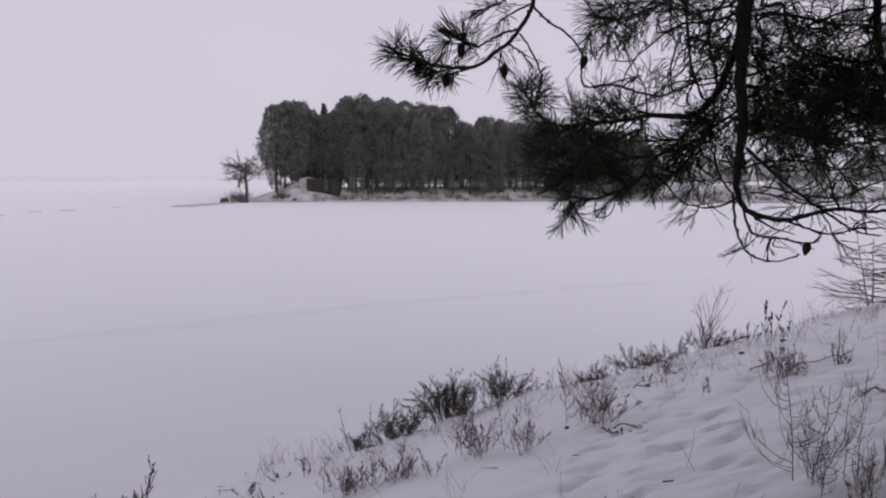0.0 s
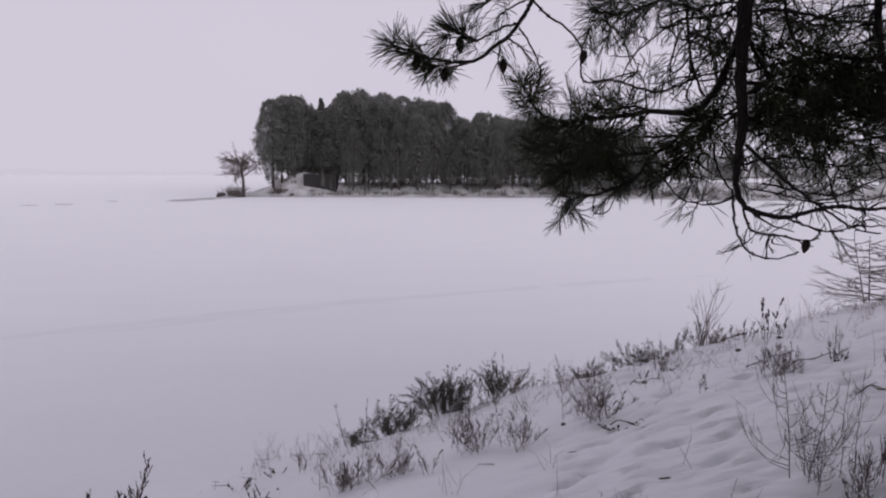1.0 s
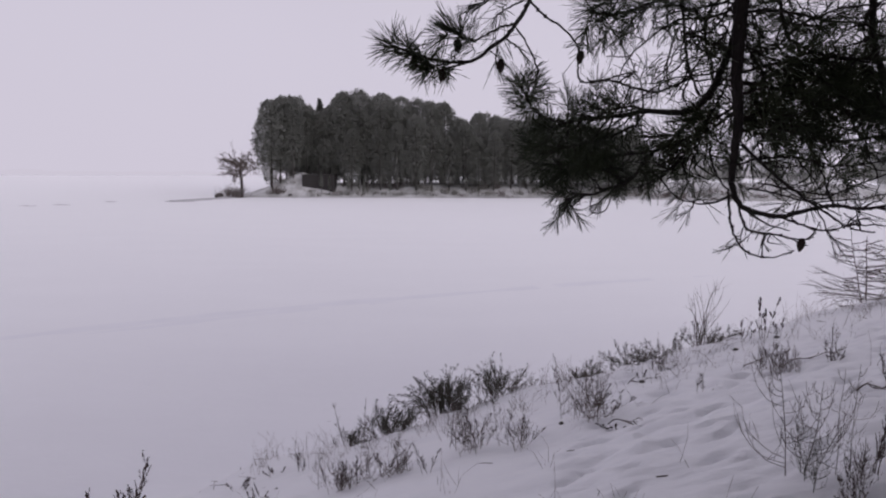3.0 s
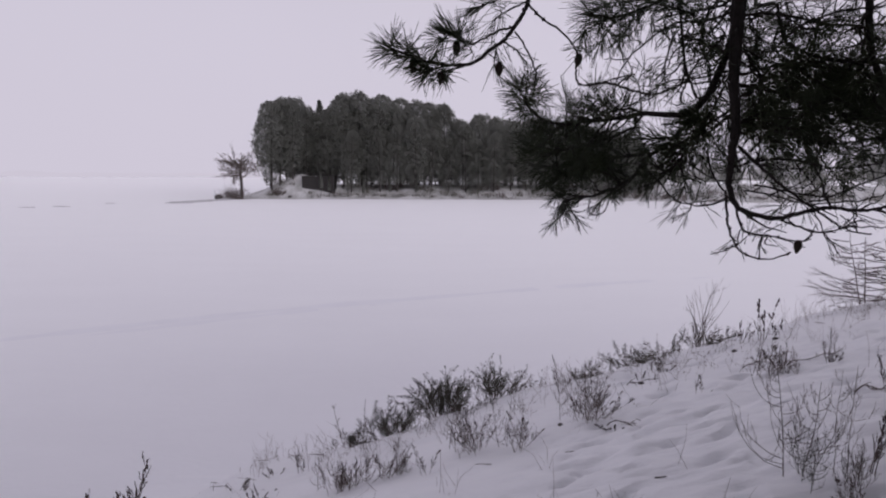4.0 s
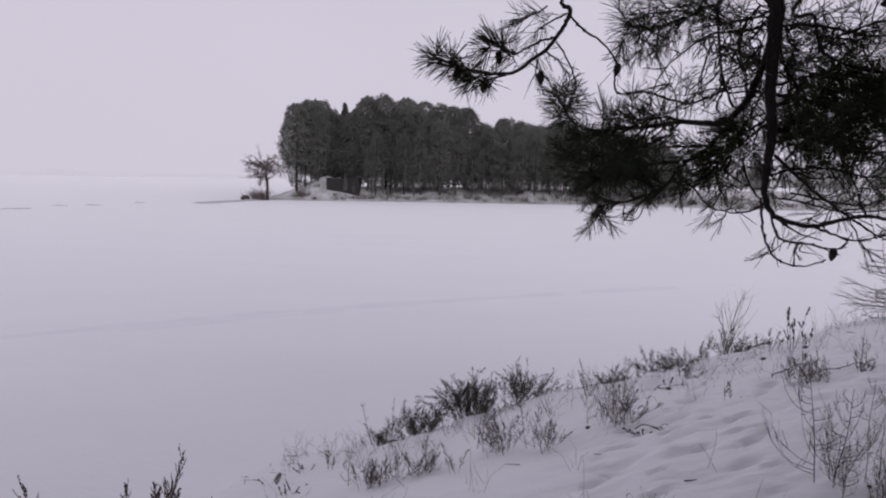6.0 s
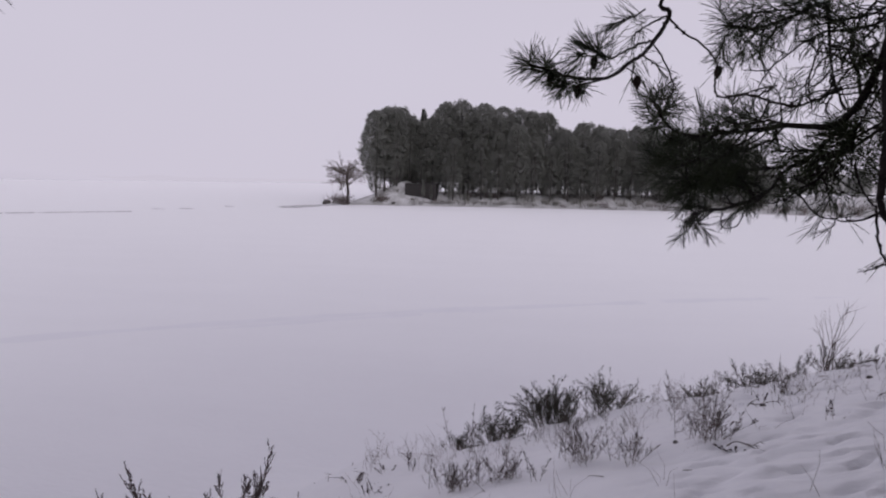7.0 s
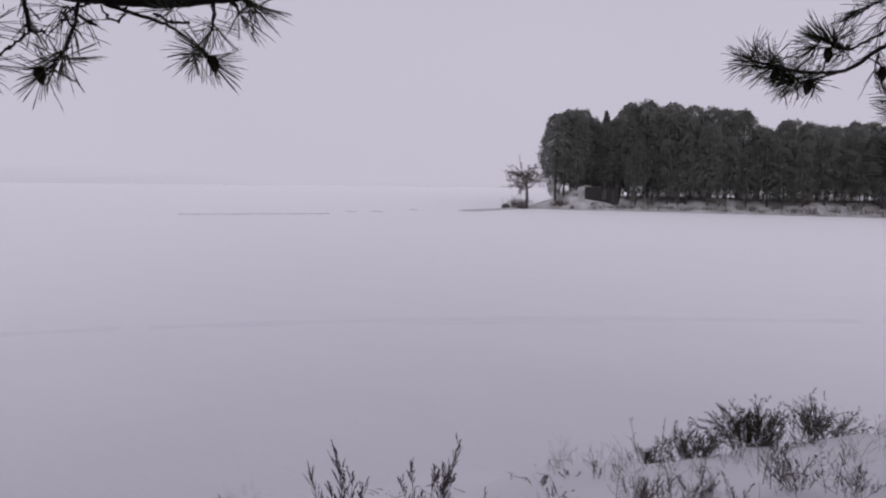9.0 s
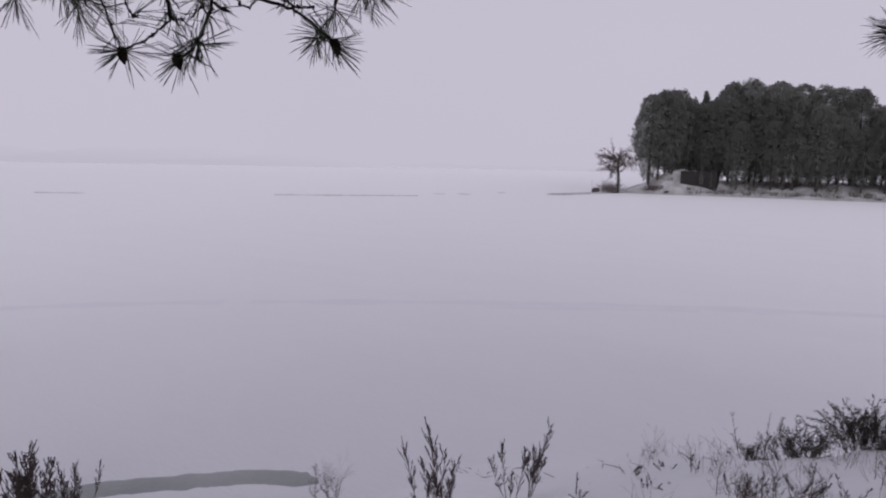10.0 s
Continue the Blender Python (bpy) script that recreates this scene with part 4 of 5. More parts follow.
limb(pine_right, [(1.54, 3.56, 4.86), (1.64, 3.57, 4.70), (1.61, 3.58, 4.48), (1.67, 3.60, 4.31)], 0.0060, 0.0031, needles=14, twigs=24, reach=(0.1, 0.26), bald=0.75, end=False, start=0.02, seed=53)
limb(pine_right, [(1.76, 3.61, 4.93), (1.89, 3.64, 5.02), (2.07, 3.66, 5.08), (2.25, 3.68, 5.10)], 0.0061, 0.0031, needles=16, twigs=22, reach=(0.1, 0.3), bald=0.7, end=False, start=0.02, seed=54)
limb(pine_right, [(1.47, 3.33, 4.17), (1.59, 3.31, 4.15), (1.74, 3.29, 4.11), (1.89, 3.27, 4.12)], 0.0048, 0.0028, needles=10, twigs=5, reach=(0.1, 0.26), bald=0.88, end=False, start=0.02, lift=0.6, seed=55)
limb(pine_right, [(1.29, 3.57, 5.03), (1.15, 3.60, 5.09), (1.02, 3.62, 5.12), (0.85, 3.63, 5.10)], 0.0050, 0.0031, needles=40, twigs=22, reach=(0.08, 0.2), bald=0.2, start=0.02, seed=56)
limb(pine_right, [(1.46, 3.48, 5.11), (1.40, 3.51, 5.07), (1.30, 3.54, 5.05), (1.15, 3.57, 5.03)], 0.0068, 0.0040, needles=34, twigs=16, reach=(0.08, 0.2), bald=0.5, start=0.02, down=0.2, seed=57)
# added beyond the right edge to darken the bank; copied below
shade_pine = near_pine((7.4, 4.2), 11.0, 5, "tall pine added to shade the snowy bank", 0.24, (-0.6, 0.8))
pine_left = near_pine((-3.4, -1.6), 10.0, 8, "pine reaching over the bank with long-needled twigs", 0.45, (0.3, 0.95))
limb(pine_left, [(-3.40, -1.58, 6.20), (-3.00, -0.60, 5.70), (-2.59, 1.36, 4.96), (-2.45, 1.45, 4.90), (-2.33, 1.53, 4.86), (-2.23, 1.61, 4.85), (-2.10, 1.71, 4.85), (-1.96, 1.81, 4.87), (-1.87, 1.88, 4.89), (-1.85, 1.91, 4.87)], 0.0263, 0.0118, needles=70, long=0.11, twigs=5, reach=(0.08, 0.16), start=0.6, down=0.5, seed=58)
limb(pine_left, [(-2.21, 1.60, 4.83), (-2.09, 1.68, 4.79), (-2.02, 1.72, 4.76), (-1.95, 1.77, 4.69), (-1.92, 1.79, 4.65)], 0.0071, 0.0036, star=True, needles=56, long=0.095, twigs=2, reach=(0.03, 0.08), start=0.6, cones=[(-1.92, 1.79, 4.67)], seed=59)
limb(pine_left, [(-2.08, 1.69, 4.81), (-2.02, 1.71, 4.78), (-1.96, 1.73, 4.78)], 0.0050, 0.0043, needles=0, seed=60)
limb(pine_left, [(-2.24, 1.53, 4.82), (-2.28, 1.54, 4.75), (-2.34, 1.53, 4.66), (-2.42, 1.52, 4.60)], 0.0062, 0.0043, star=True, needles=58, long=0.1, twigs=2, reach=(0.03, 0.06), start=0.3, cones=[(-2.43, 1.51, 4.62)], seed=61)
limb(pine_left, [(-2.24, 1.53, 4.78), (-2.21, 1.54, 4.76), (-2.19, 1.55, 4.75)], 0.0055, 0.0049, needles=16, long=0.08, seed=62)
limb(pine_left, [(-2.17, 1.56, 4.81), (-2.15, 1.57, 4.77), (-2.12, 1.59, 4.77), (-2.10, 1.60, 4.81)], 0.0035, 0.0035, needles=0, seed=63)
limb(pine_left, [(-2.41, 1.45, 4.88), (-2.39, 1.45, 4.83), (-2.37, 1.45, 4.72)], 0.0090, 0.0069, needles=16, long=0.07, seed=64)
limb(pine_left, [(-2.37, 1.45, 4.72), (-2.43, 1.44, 4.69), (-2.49, 1.43, 4.66), (-2.57, 1.42, 4.64), (-2.62, 1.42, 4.63)], 0.0042, 0.0036, star=True, needles=54, long=0.1, cones=[(-2.62, 1.42, 4.64)], seed=65)
limb(pine_left, [(-2.36, 1.45, 4.72), (-2.34, 1.46, 4.72), (-2.32, 1.47, 4.72)], 0.0035, 0.0021, needles=24, long=0.09, seed=66)
limb(pine_left, [(-2.59, 1.36, 4.96), (-2.65, 1.35, 4.89), (-2.67, 1.36, 4.85), (-2.65, 1.39, 4.76), (-2.64, 1.41, 4.67)], 0.0049, 0.0036, needles=10, long=0.08, seed=67)
limb(pine_left, [(-2.49, 1.40, 4.92), (-2.54, 1.39, 4.88), (-2.55, 1.39, 4.84), (-2.54, 1.40, 4.77), (-2.52, 1.41, 4.74), (-2.51, 1.43, 4.76)], 0.0042, 0.0028, needles=18, long=0.1, seed=68)
limb(pine_left, [(-2.25, 1.58, 4.83), (-2.28, 1.53, 4.80), (-2.28, 1.50, 4.76)], 0.0043, 0.0028, needles=22, long=0.09, twigs=2, reach=(0.05, 0.1), seed=69)
limb(pine_left, [(-2.59, 1.36, 4.96), (-2.70, 1.30, 4.90), (-2.74, 1.29, 4.85), (-2.73, 1.30, 4.82), (-2.69, 1.33, 4.80), (-2.66, 1.36, 4.79)], 0.0055, 0.0028, needles=10, long=0.06, twigs=5, reach=(0.05, 0.1), start=0.4, down=0.4, seed=70)
limb(pine_left, [(-3.38, -1.56, 5.90), (-3.20, -0.40, 5.30), (-2.97, 1.05, 4.90), (-2.86, 1.14, 4.85), (-2.79, 1.21, 4.82), (-2.71, 1.28, 4.80), (-2.71, 1.31, 4.79)], 0.0062, 0.0029, needles=46, long=0.1, twigs=5, reach=(0.05, 0.12), start=0.25, down=0.7, seed=71)
# more pines behind and beside the path, added out of view to shade the bank
for x, y, turn, size in ((-7.6, -4.6, 40, 0.95), (1.2, -3.8, 150, 1.05), (5.6, -2.6, 260, 1.0), (10.8, 2.0, 80, 1.1), (-12.5, -3.0, 200, 1.0), (8.6, 0.2, 170, 1.0), (3.2, -1.8, 230, 0.95), (0.7, -2.7, 320, 1.0), (6.0, 0.4, 290, 0.9), (-1.6, -2.6, 15, 1.1), (-4.9, -3.4, 120, 1.0), (4.4, -4.4, 75, 1.1), (-1.0, -5.2, 300, 1.0), (8.8, -3.0, 190, 1.05), (2.2, -6.4, 20, 1.1), (-5.4, -6.6, 250, 1.1), (6.6, -5.8, 140, 1.1), (2.1, -1.4, 100, 1.1), (4.7, 0.5, 35, 1.15), (2.8, 0.3, 310, 1.1), (1.0, -1.7, 45, 1.15)):
    copy_thing(shade_pine, pose(x, y, height(x, y)) @ pose(0, 0, 0, 0, 0, turn) @ Matrix.Diagonal((size, size, size, 1)) @ pose(-7.4, -4.2, -height(7.4, 4.2)))


# ---- plants on the bank ----
def stalk(g, heads, rng, p, way, tall, r, sides_n, head_mat_n, seed_size, curve=0.1):
    pts = [p]
    d = way.normalized()
    bend = any_way(rng, -0.4, 0.1) * curve
    n = 6
    for i in range(n):
        d = (d + bend / n + any_way(rng) * 0.05).normalized()
        pts.append(pts[-1] + d * tall / n)
    g.tube(pts, r, r * 0.35, 4)
    for k in range(sides_n):
        t = rng.uniform(0.25, 0.97)
        i = min(n - 1, int(t * n))
        q = pts[i].lerp(pts[i + 1], t * n - i)
        w = any_way(rng, 0.1, 0.7)
        w = (w + d * 0.9).normalized()
        ln = tall * rng.uniform(0.10, 0.26) * (1.25 - t)
        s = [q, q + w * ln * 0.5, q + (w + Vector((0, 0, 0.25))) * ln]
        g.tube(s, r * 0.55, r * 0.3, 3)
        for e in range(2):
            q2 = s[0].lerp(s[1], rng.uniform(0.4, 1)) if e else s[1].lerp(s[2], rng.random() * 0.6)
            g.tube([q2, q2 + (w + any_way(rng) * 0.7) * ln * rng.uniform(0.25, 0.5)], r * 0.4, r * 0.25, 3)
        for m in range(head_mat_n):
            u = 0.35 + 0.65 * (m + rng.random()) / head_mat_n
            h = s[1].lerp(s[2], (u - 0.5) * 2) if u > 0.5 else s[0].lerp(s[1], u * 2)
            heads.blob(h + any_way(rng) * seed_size * 0.6, seed_size * rng.uniform(0.5, 1), seed_size * rng.uniform(0.9, 1.8), rng, w, 4, 3, 0.3)
    for m in range(head_mat_n * 3):
        u = rng.random() * 0.22
        heads.blob(pts[-1].lerp(pts[-2], u * 6 if u < 0.16 else 1) + any_way(rng) * seed_size * 0.5, seed_size * rng.uniform(0.5, 1.0), seed_size * rng.uniform(0.9, 1.8), rng, d, 4, 3, 0.3)


def twiggy(x, y, tall, wide, stems, seed, label, depth=3, r=0.0026, spread=0.75, mat=None, lean=(0, 0)):
    """A fine, much-branched dry plant without heads."""
    rng = random.Random(seed)
    thing = root("dry_weed", grounded(x, y), label, "weed", "dry weeds on the bank")
    for k in range(stems):
        g = Geo()
        off = Vector((rng.gauss(0, wide * 0.1), rng.gauss(0, wide * 0.1), 0))
        way = Vector((rng.gauss(0, 0.5) * wide / tall + lean[0], rng.gauss(0, 0.5) * wide / tall + lean[1], 1))
        grow(g, rng, off, way, tall * rng.uniform(0.34, 0.5), r, depth, -0.12, 3, spread, 0.6, 4, None, 0.1)
        part("stalk", g, mat or STRAW, thing)


def candelabra(x, y, tall, wide, stems, seed, label, r=0.0026, mat=None, sweep=1.0, shoots=13):
    """Upright stems whose side shoots swing out and up."""
    rng = random.Random(seed)
    thing = root("dry_weed", grounded(x, y), label, "weed", "dry weeds on the bank")
    for k in range(stems):
        g = Geo()
        p = Vector((rng.uniform(-0.5, 0.5) * wide, rng.uniform(-0.3, 0.3) * wide, 0))
        high = tall * rng.uniform(0.75, 1.05)
        axis = [p]
        d = Vector((rng.gauss(0, 0.07), rng.gauss(0, 0.07), 1))
        for i in range(8):
            d = (d + any_way(rng) * 0.07).normalized()
            axis.append(axis[-1] + d * high / 8)
        g.tube(axis, r, r * 0.4, 5)
        for j in range(shoots):
            u = 0.06 + 0.85 * (j + rng.random()) / shoots
            i = int(u * 8)
            q = axis[i].lerp(axis[i + 1], u * 8 - i)
            w = rng.uniform(0, 2 * math.pi)
            out = Vector((math.cos(w), math.sin(w) * 0.7, 0))
            ln = sweep * high * rng.uniform(0.28, 0.5) * (1.15 - u)
            sh = [q]
            for m in range(5):
                t = m / 4
                sh.append(sh[-1] + (out * (1 - 0.75 * t) + Vector((0, 0, 0.25 + 0.9 * t)) + any_way(rng) * 0.12).normalized() * ln / 5)
            g.tube(sh, r * 0.6, r * 0.3, 4)
            for m in range(4):
                q2 = sh[rng.randrange(1, 6)]
                tw = (out * rng.uniform(-0.4, 0.8) + Vector((0, 0, 0.8)) + any_way(rng) * 0.5).normalized()
                g.tube([q2, q2 + tw * ln * 0.14, q2 + tw * ln * 0.27 + Vector((0, 0, 0.01))], r * 0.38, r * 0.25, 3)
        part("stalk", g, mat or STEM, thing)


def mugwort(x, y, tall, wide, stems, seed, label, r=0.0045, lean=(0, 0), size=0.0075):
    """Stiff stalks with narrow dark plumes of seed."""
    rng = random.Random(seed)
    thing = root("dry_weed", grounded(x, y), label, "weed", "tall weeds at the foot of the bank")
    plumes = Geo()

    def plume(a, b, fat):
        n = max(6, int((b - a).length / 0.012))
        for i in range(n):
            u = i / n
            f = fat * (0.45 + 0.75 * math.sin(math.pi * min(1, 0.15 + 0.8 * u)))
            plumes.blob(a.lerp(b, u) + any_way(rng) * f * 0.9, f * rng.uniform(0.5, 0.9), f * rng.uniform(0.9, 1.6), rng, (b - a) + any_way(rng) * 0.05, 4, 3, 0.3)

    for k in range(stems):
        g = Geo()
        p = Vector((rng.gauss(0, 0.16) * wide, rng.gauss(0, 0.16) * wide, 0))
        high = tall * rng.uniform(0.5, 0.9)
        d = Vector((p.x * 1.3 / tall + rng.gauss(0, 0.14) + lean[0], rng.gauss(0, 0.14) + lean[1], 1)).normalized()
        if k == 0:
            p, high, d = Vector((0, 0, 0)), tall * 1.02, Vector((lean[0], lean[1], 1)).normalized()
        axis = [p]
        for i in range(7):
            d = (d + any_way(rng) * 0.06).normalized()
            axis.append(axis[-1] + d * high / 7)
        g.tube(axis, r, r * 0.45, 5)
        plume(axis[-2], axis[-1] + d * 0.02, size)
        for j in range(12):
            u = rng.uniform(0.2, 0.9)
            i = int(u * 7)
            q = axis[i].lerp(axis[i + 1], u * 7 - i)
            w = (d + any_way(rng, -0.3, 0.4) * 0.5).normalized()
            ln = high * rng.uniform(0.12, 0.24)
            e = q + w * ln + Vector((0, 0, ln * 0.2))
            g.tube([q, q.lerp(e, 0.5) + w * 0.004, e], r * 0.5, r * 0.3, 4)
            plume(q.lerp(e, 0.35), e, size * rng.uniform(0.5, 0.85))
        part("stalk", g, STEM, thing)
    part("seed_head", plumes, SEED, thing, kind="stuff")


def layered_shrub(x, y, tall, wide, stems, seed, label):
    """A bare shrub with long level twigs in tiers."""
    rng = random.Random(seed)
    thing = root("bush", grounded(x, y, 0.05), label, "bush", "bushes on the bank")
    for k in range(stems):
        g = Geo()
        p = Vector((rng.uniform(-0.2, 0.2) * wide, rng.uniform(-0.15, 0.15) * wide, 0))
        high = tall * rng.uniform(0.8, 1.1)
        axis = [p]
        d = Vector((rng.gauss(0, 0.13), rng.gauss(0, 0.1), 1))
        for i in range(8):
            d = (d + any_way(rng) * 0.08).normalized()
            axis.append(axis[-1] + d * high / 8)
        g.tube(axis, 0.010, 0.003, 6)
        for j in range(17):
            u = 0.05 + 0.85 * (j + rng.random()) / 17
            i = int(u * 8)
            q = axis[i].lerp(axis[i + 1], u * 8 - i)
            w = rng.uniform(0, 2 * math.pi)
            out = Vector((math.cos(w), math.sin(w) * 0.6, rng.uniform(-0.05, 0.18)))
            grow(g, rng, q, out, wide * rng.uniform(0.4, 0.7) * (1.2 - u), 0.0068, 2, -0.05, 4, 0.42, 0.5, 4, None, 0.08)
        part("stem", g, STEM, thing)


def weed(x, y, tall, wide, stems, seed, label, mat=None, r=0.0022, sides_n=13, heads_n=3, seed_size=0.0042, lean=(0, 0), category="weed", curve=0.15, group="dry weeds on the bank"):
    rng = random.Random(seed)
    at = grounded(x, y)
    thing = root("dry_weed", at, label, category, group)
    heads = Geo()
    for k in range(stems):
        off = Vector((rng.gauss(0, wide * 0.12), rng.gauss(0, wide * 0.12), 0))
        way = Vector((off.x * 1.2 / tall + rng.gauss(0, wide * 0.33 / tall) + lean[0], rng.gauss(0, wide * 0.33 / tall) + lean[1], 1))
        g = Geo()
        stalk(g, heads, rng, off, way, tall * rng.uniform(0.55, 1.05), r, sides_n, heads_n, seed_size, curve)
        part("stalk", g, mat or STRAW, thing)
    if heads.v:
        part("seed_head", heads, SEED, thing, kind="stuff")


def bush(x, y, tall, wide, stems, seed, label, leafy=9, r=0.004, lean=(0, 0), mat=None, depth=2, droop=0.0, leaf=0.042, spread=0.55, group="bushes on the bank"):
    rng = random.Random(seed)
    at = grounded(x, y, 0.04)
    thing = root("bush", at, label, "bush", group)
    leaves, tips = Geo(), []
    for k in range(stems):
        off = Vector((rng.gauss(0, wide * 0.14), rng.gauss(0, wide * 0.12), 0))
        way = Vector((off.x * 2.2 / wide + rng.gauss(0, 0.28) * wide / tall + lean[0], rng.gauss(0, 0.3) * wide / tall + lean[1], 1))
        g = Geo()
        grow(g, rng, off, way, tall * rng.uniform(0.38, 0.62), r, depth, droop, 3, spread, 0.62, 4, tips)
        part("stem", g, mat or STEM, thing)
    for p, d in tips:
        for k in range(leafy):
            q = p - d * rng.uniform(0, tall * 0.3) + any_way(rng) * 0.006
            leaves.leaf(q, (d + any_way(rng) * 0.7).normalized(), leaf * rng.uniform(0.5, 1.2), leaf * 0.075)
    if leaves.v:
        part("foliage", leaves, SAGE, thing, kind="stuff")


bush(-0.95, brow(-0.95) + 0.13, 0.34, 0.37, 15, 201, 'low dark tangle of dead stems in snow', leafy=6)
bush(-0.53, brow(-0.53) + 0.13, 0.49, 0.37, 25, 202, 'dark spiky bush with withered leaves on the bank', leafy=12)
bush(0.1, brow(0.1) + 0.13, 0.62, 0.40, 38, 203, "dense dark green bush at the bank's edge", leafy=20)
bush(0.66, brow(0.66) + 0.13, 0.62, 0.26, 18, 204, 'brown twiggy bush with sparse leaves', leafy=15)
bush(0.95, brow(0.95) + 0.13, 0.46, 0.55, 17, 205, 'pale brown low bush of dry stems', leafy=4, mat=STRAW)
bush(2.48, brow(2.48) + 0.13, 0.43, 0.66, 25, 206, 'dark low bush with slanting stems', lean=(-0.6, 0), leafy=11)
bush(2.98, brow(2.98) + 0.13, 0.38, 0.73, 15, 207, "dark leaning sprigs at the bank's edge", leafy=16, lean=(-0.9, 0))
twiggy(3.3, brow(3.3) + 0.12, 1.34, 0.42, 5, 208, 'tall thin-twigged bush above the lake', depth=2, mat=STEM, r=0.0075, spread=0.6)
bush(3.36, brow(3.36) + 0.13, 0.46, 0.37, 9, 209, 'dark low bush at the foot of taller twigs', leafy=14)
bush(3.72, brow(3.72) + 0.13, 0.36, 0.31, 10, 210, 'small dark bush in the snow', leafy=13)
bush(1.83, brow(1.83) + 0.13, 0.40, 0.45, 13, 211, 'dark brown bush with sparse leaves', leafy=13)
bush(4.32, brow(4.32) + 0.12, 0.2, 0.26, 14, 212, 'dark tussock leaning over the snow', leafy=14, lean=(0.7, 0), leaf=0.03)
for x, tall, way in ((-1.02, 0.60, (-0.3, 0)), (-0.80, 0.56, (-0.04, 0))):
    weed(x, brow(x) + 0.05, tall, 0.05, 1, int(x * -700), 'single tall bare stalk above the lake', mat=STEM, r=0.005, sides_n=6, heads_n=1, lean=way, curve=0.1)
weed(-0.82, 5.60, 0.34, 0.59, 12, 213, 'straw-coloured dry weeds in the snow')
weed(-0.42, 5.71, 0.30, 0.55, 9, 214, 'thin straw-coloured stalks on the bank')
weed(-0.11, 5.51, 0.43, 0.19, 3, 215, 'bent dark stalk with withered leaves', mat=STEM, curve=0.6, lean=(-0.15, 0))
weed(0.34, 5.88, 0.40, 0.41, 12, 216, 'pale dry weed clump in the snow')
weed(0.71, 5.66, 0.42, 0.29, 6, 217, 'thin dry stalks with small seeds')
weed(1.42, 5.89, 0.48, 0.61, 16, 218, 'broad dry weed clump with pale stems')
weed(1.44, 7.30, 0.44, 0.38, 5, 219, 'thin dry stalks above the lake')
weed(2.47, 7.19, 0.25, 0.37, 6, 220, 'low pale dry weeds')
weed(3.70, 7.84, 0.37, 0.27, 4, 221, 'dark-headed stalks on the bank', mat=STEM, heads_n=4)
weed(3.91, 7.82, 0.59, 0.20, 4, 222, 'stalks with dark thick seed spikes', mat=STEM, heads_n=6, seed_size=0.01, r=0.004, sides_n=4)
weed(4.06, 7.77, 0.27, 0.16, 3, 223, 'stalks with dark thick seed spikes', mat=STEM, heads_n=4, seed_size=0.006)
weed(3.23, 6.18, 0.37, 0.48, 9, 224, 'pale dry weeds in the snow')
weed(3.71, 6.11, 0.26, 0.26, 5, 225, 'thin dry stalks in the snow')
weed(2.11, 3.30, 0.31, 0.20, 4, 226, 'dry weed with small seed heads', heads_n=1, seed_size=0.0045)
weed(1.48, 5.51, 0.13, 0.24, 6, 227, 'low dark dead stems beside a curved twig', mat=STEM, curve=0.8)
weed(2.23, 7.10, 0.16, 0.12, 3, 228, 'small dark dead stalk', mat=STEM)
weed(2.41, 5.99, 0.31, 0.31, 2, 229, 'thin bent stalk on the snow', curve=0.7, lean=(0.4, 0))
weed(3.33, 4.78, 0.33, 0.33, 8, 230, 'pale dry weeds in the snow')
weed(-1.39, 6.48, 0.23, 0.14, 3, 231, "small dark stalk by the lake's edge", mat=STEM)
weed(-1.96, 6.29, 0.22, 0.33, 5, 232, "low dry weeds at the lake's edge", mat=STEM)
weed(-1.65, 6.60, 0.17, 0.35, 5, 233, "low dry weeds at the lake's edge")
twiggy(-5.36, 5.70, 0.85, 0.6, 9, 234, 'pale thin weed beside the bare ice', r=0.003)
candelabra(-5.6, 5.75, 0.55, 0.4, 4, 268, 'pale thin weed beside the bare ice', r=0.003, mat=STRAW)
weed(-2.21, 5.44, 0.24, 0.31, 5, 235, 'thin dry stalks on the bank')
weed(-1.67, 5.94, 0.19, 0.43, 6, 236, 'low dead weeds in the snow', mat=STEM)
twiggy(-0.82, 5.60, 0.37, 0.59, 12, 237, 'pale much-branched dry weed in the snow', r=0.0018)
twiggy(-0.41, 5.63, 0.32, 0.54, 10, 238, 'pale much-branched dry weed in the snow', r=0.0018)
twiggy(0.34, 5.84, 0.43, 0.43, 14, 239, 'pale much-branched dry weed in the snow', r=0.0018)
twiggy(0.70, 5.60, 0.43, 0.29, 7, 240, 'pale much-branched dry weed in the snow', r=0.0018)
twiggy(1.42, 5.87, 0.50, 0.61, 15, 241, 'pale much-branched dry weed in the snow', r=0.0018)
twiggy(1.43, 7.26, 0.47, 0.44, 6, 242, 'pale much-branched dry weed in the snow', r=0.0018)
twiggy(3.20, 6.13, 0.40, 0.47, 9, 243, 'pale much-branched dry weed in the snow', r=0.0018)
candelabra(1.95, 3.72, 0.76, 0.05, 1, 244, 'tall dry weed with long upswept side shoots', r=0.0032, sweep=1.35, shoots=15)
candelabra(2.09, 3.70, 0.66, 0.08, 1, 245, 'tall dry weed with long upswept side shoots', r=0.003, sweep=1.2, shoots=14)
candelabra(2.20, 3.62, 0.68, 0.14, 2, 246, 'pale tall dry weed with upswept side shoots', r=0.002, mat=STRAW, sweep=1.0)
candelabra(2.06, 3.66, 0.40, 0.16, 4, 247, 'greenish brown tangled dry weed', r=0.002, mat=SAGE)
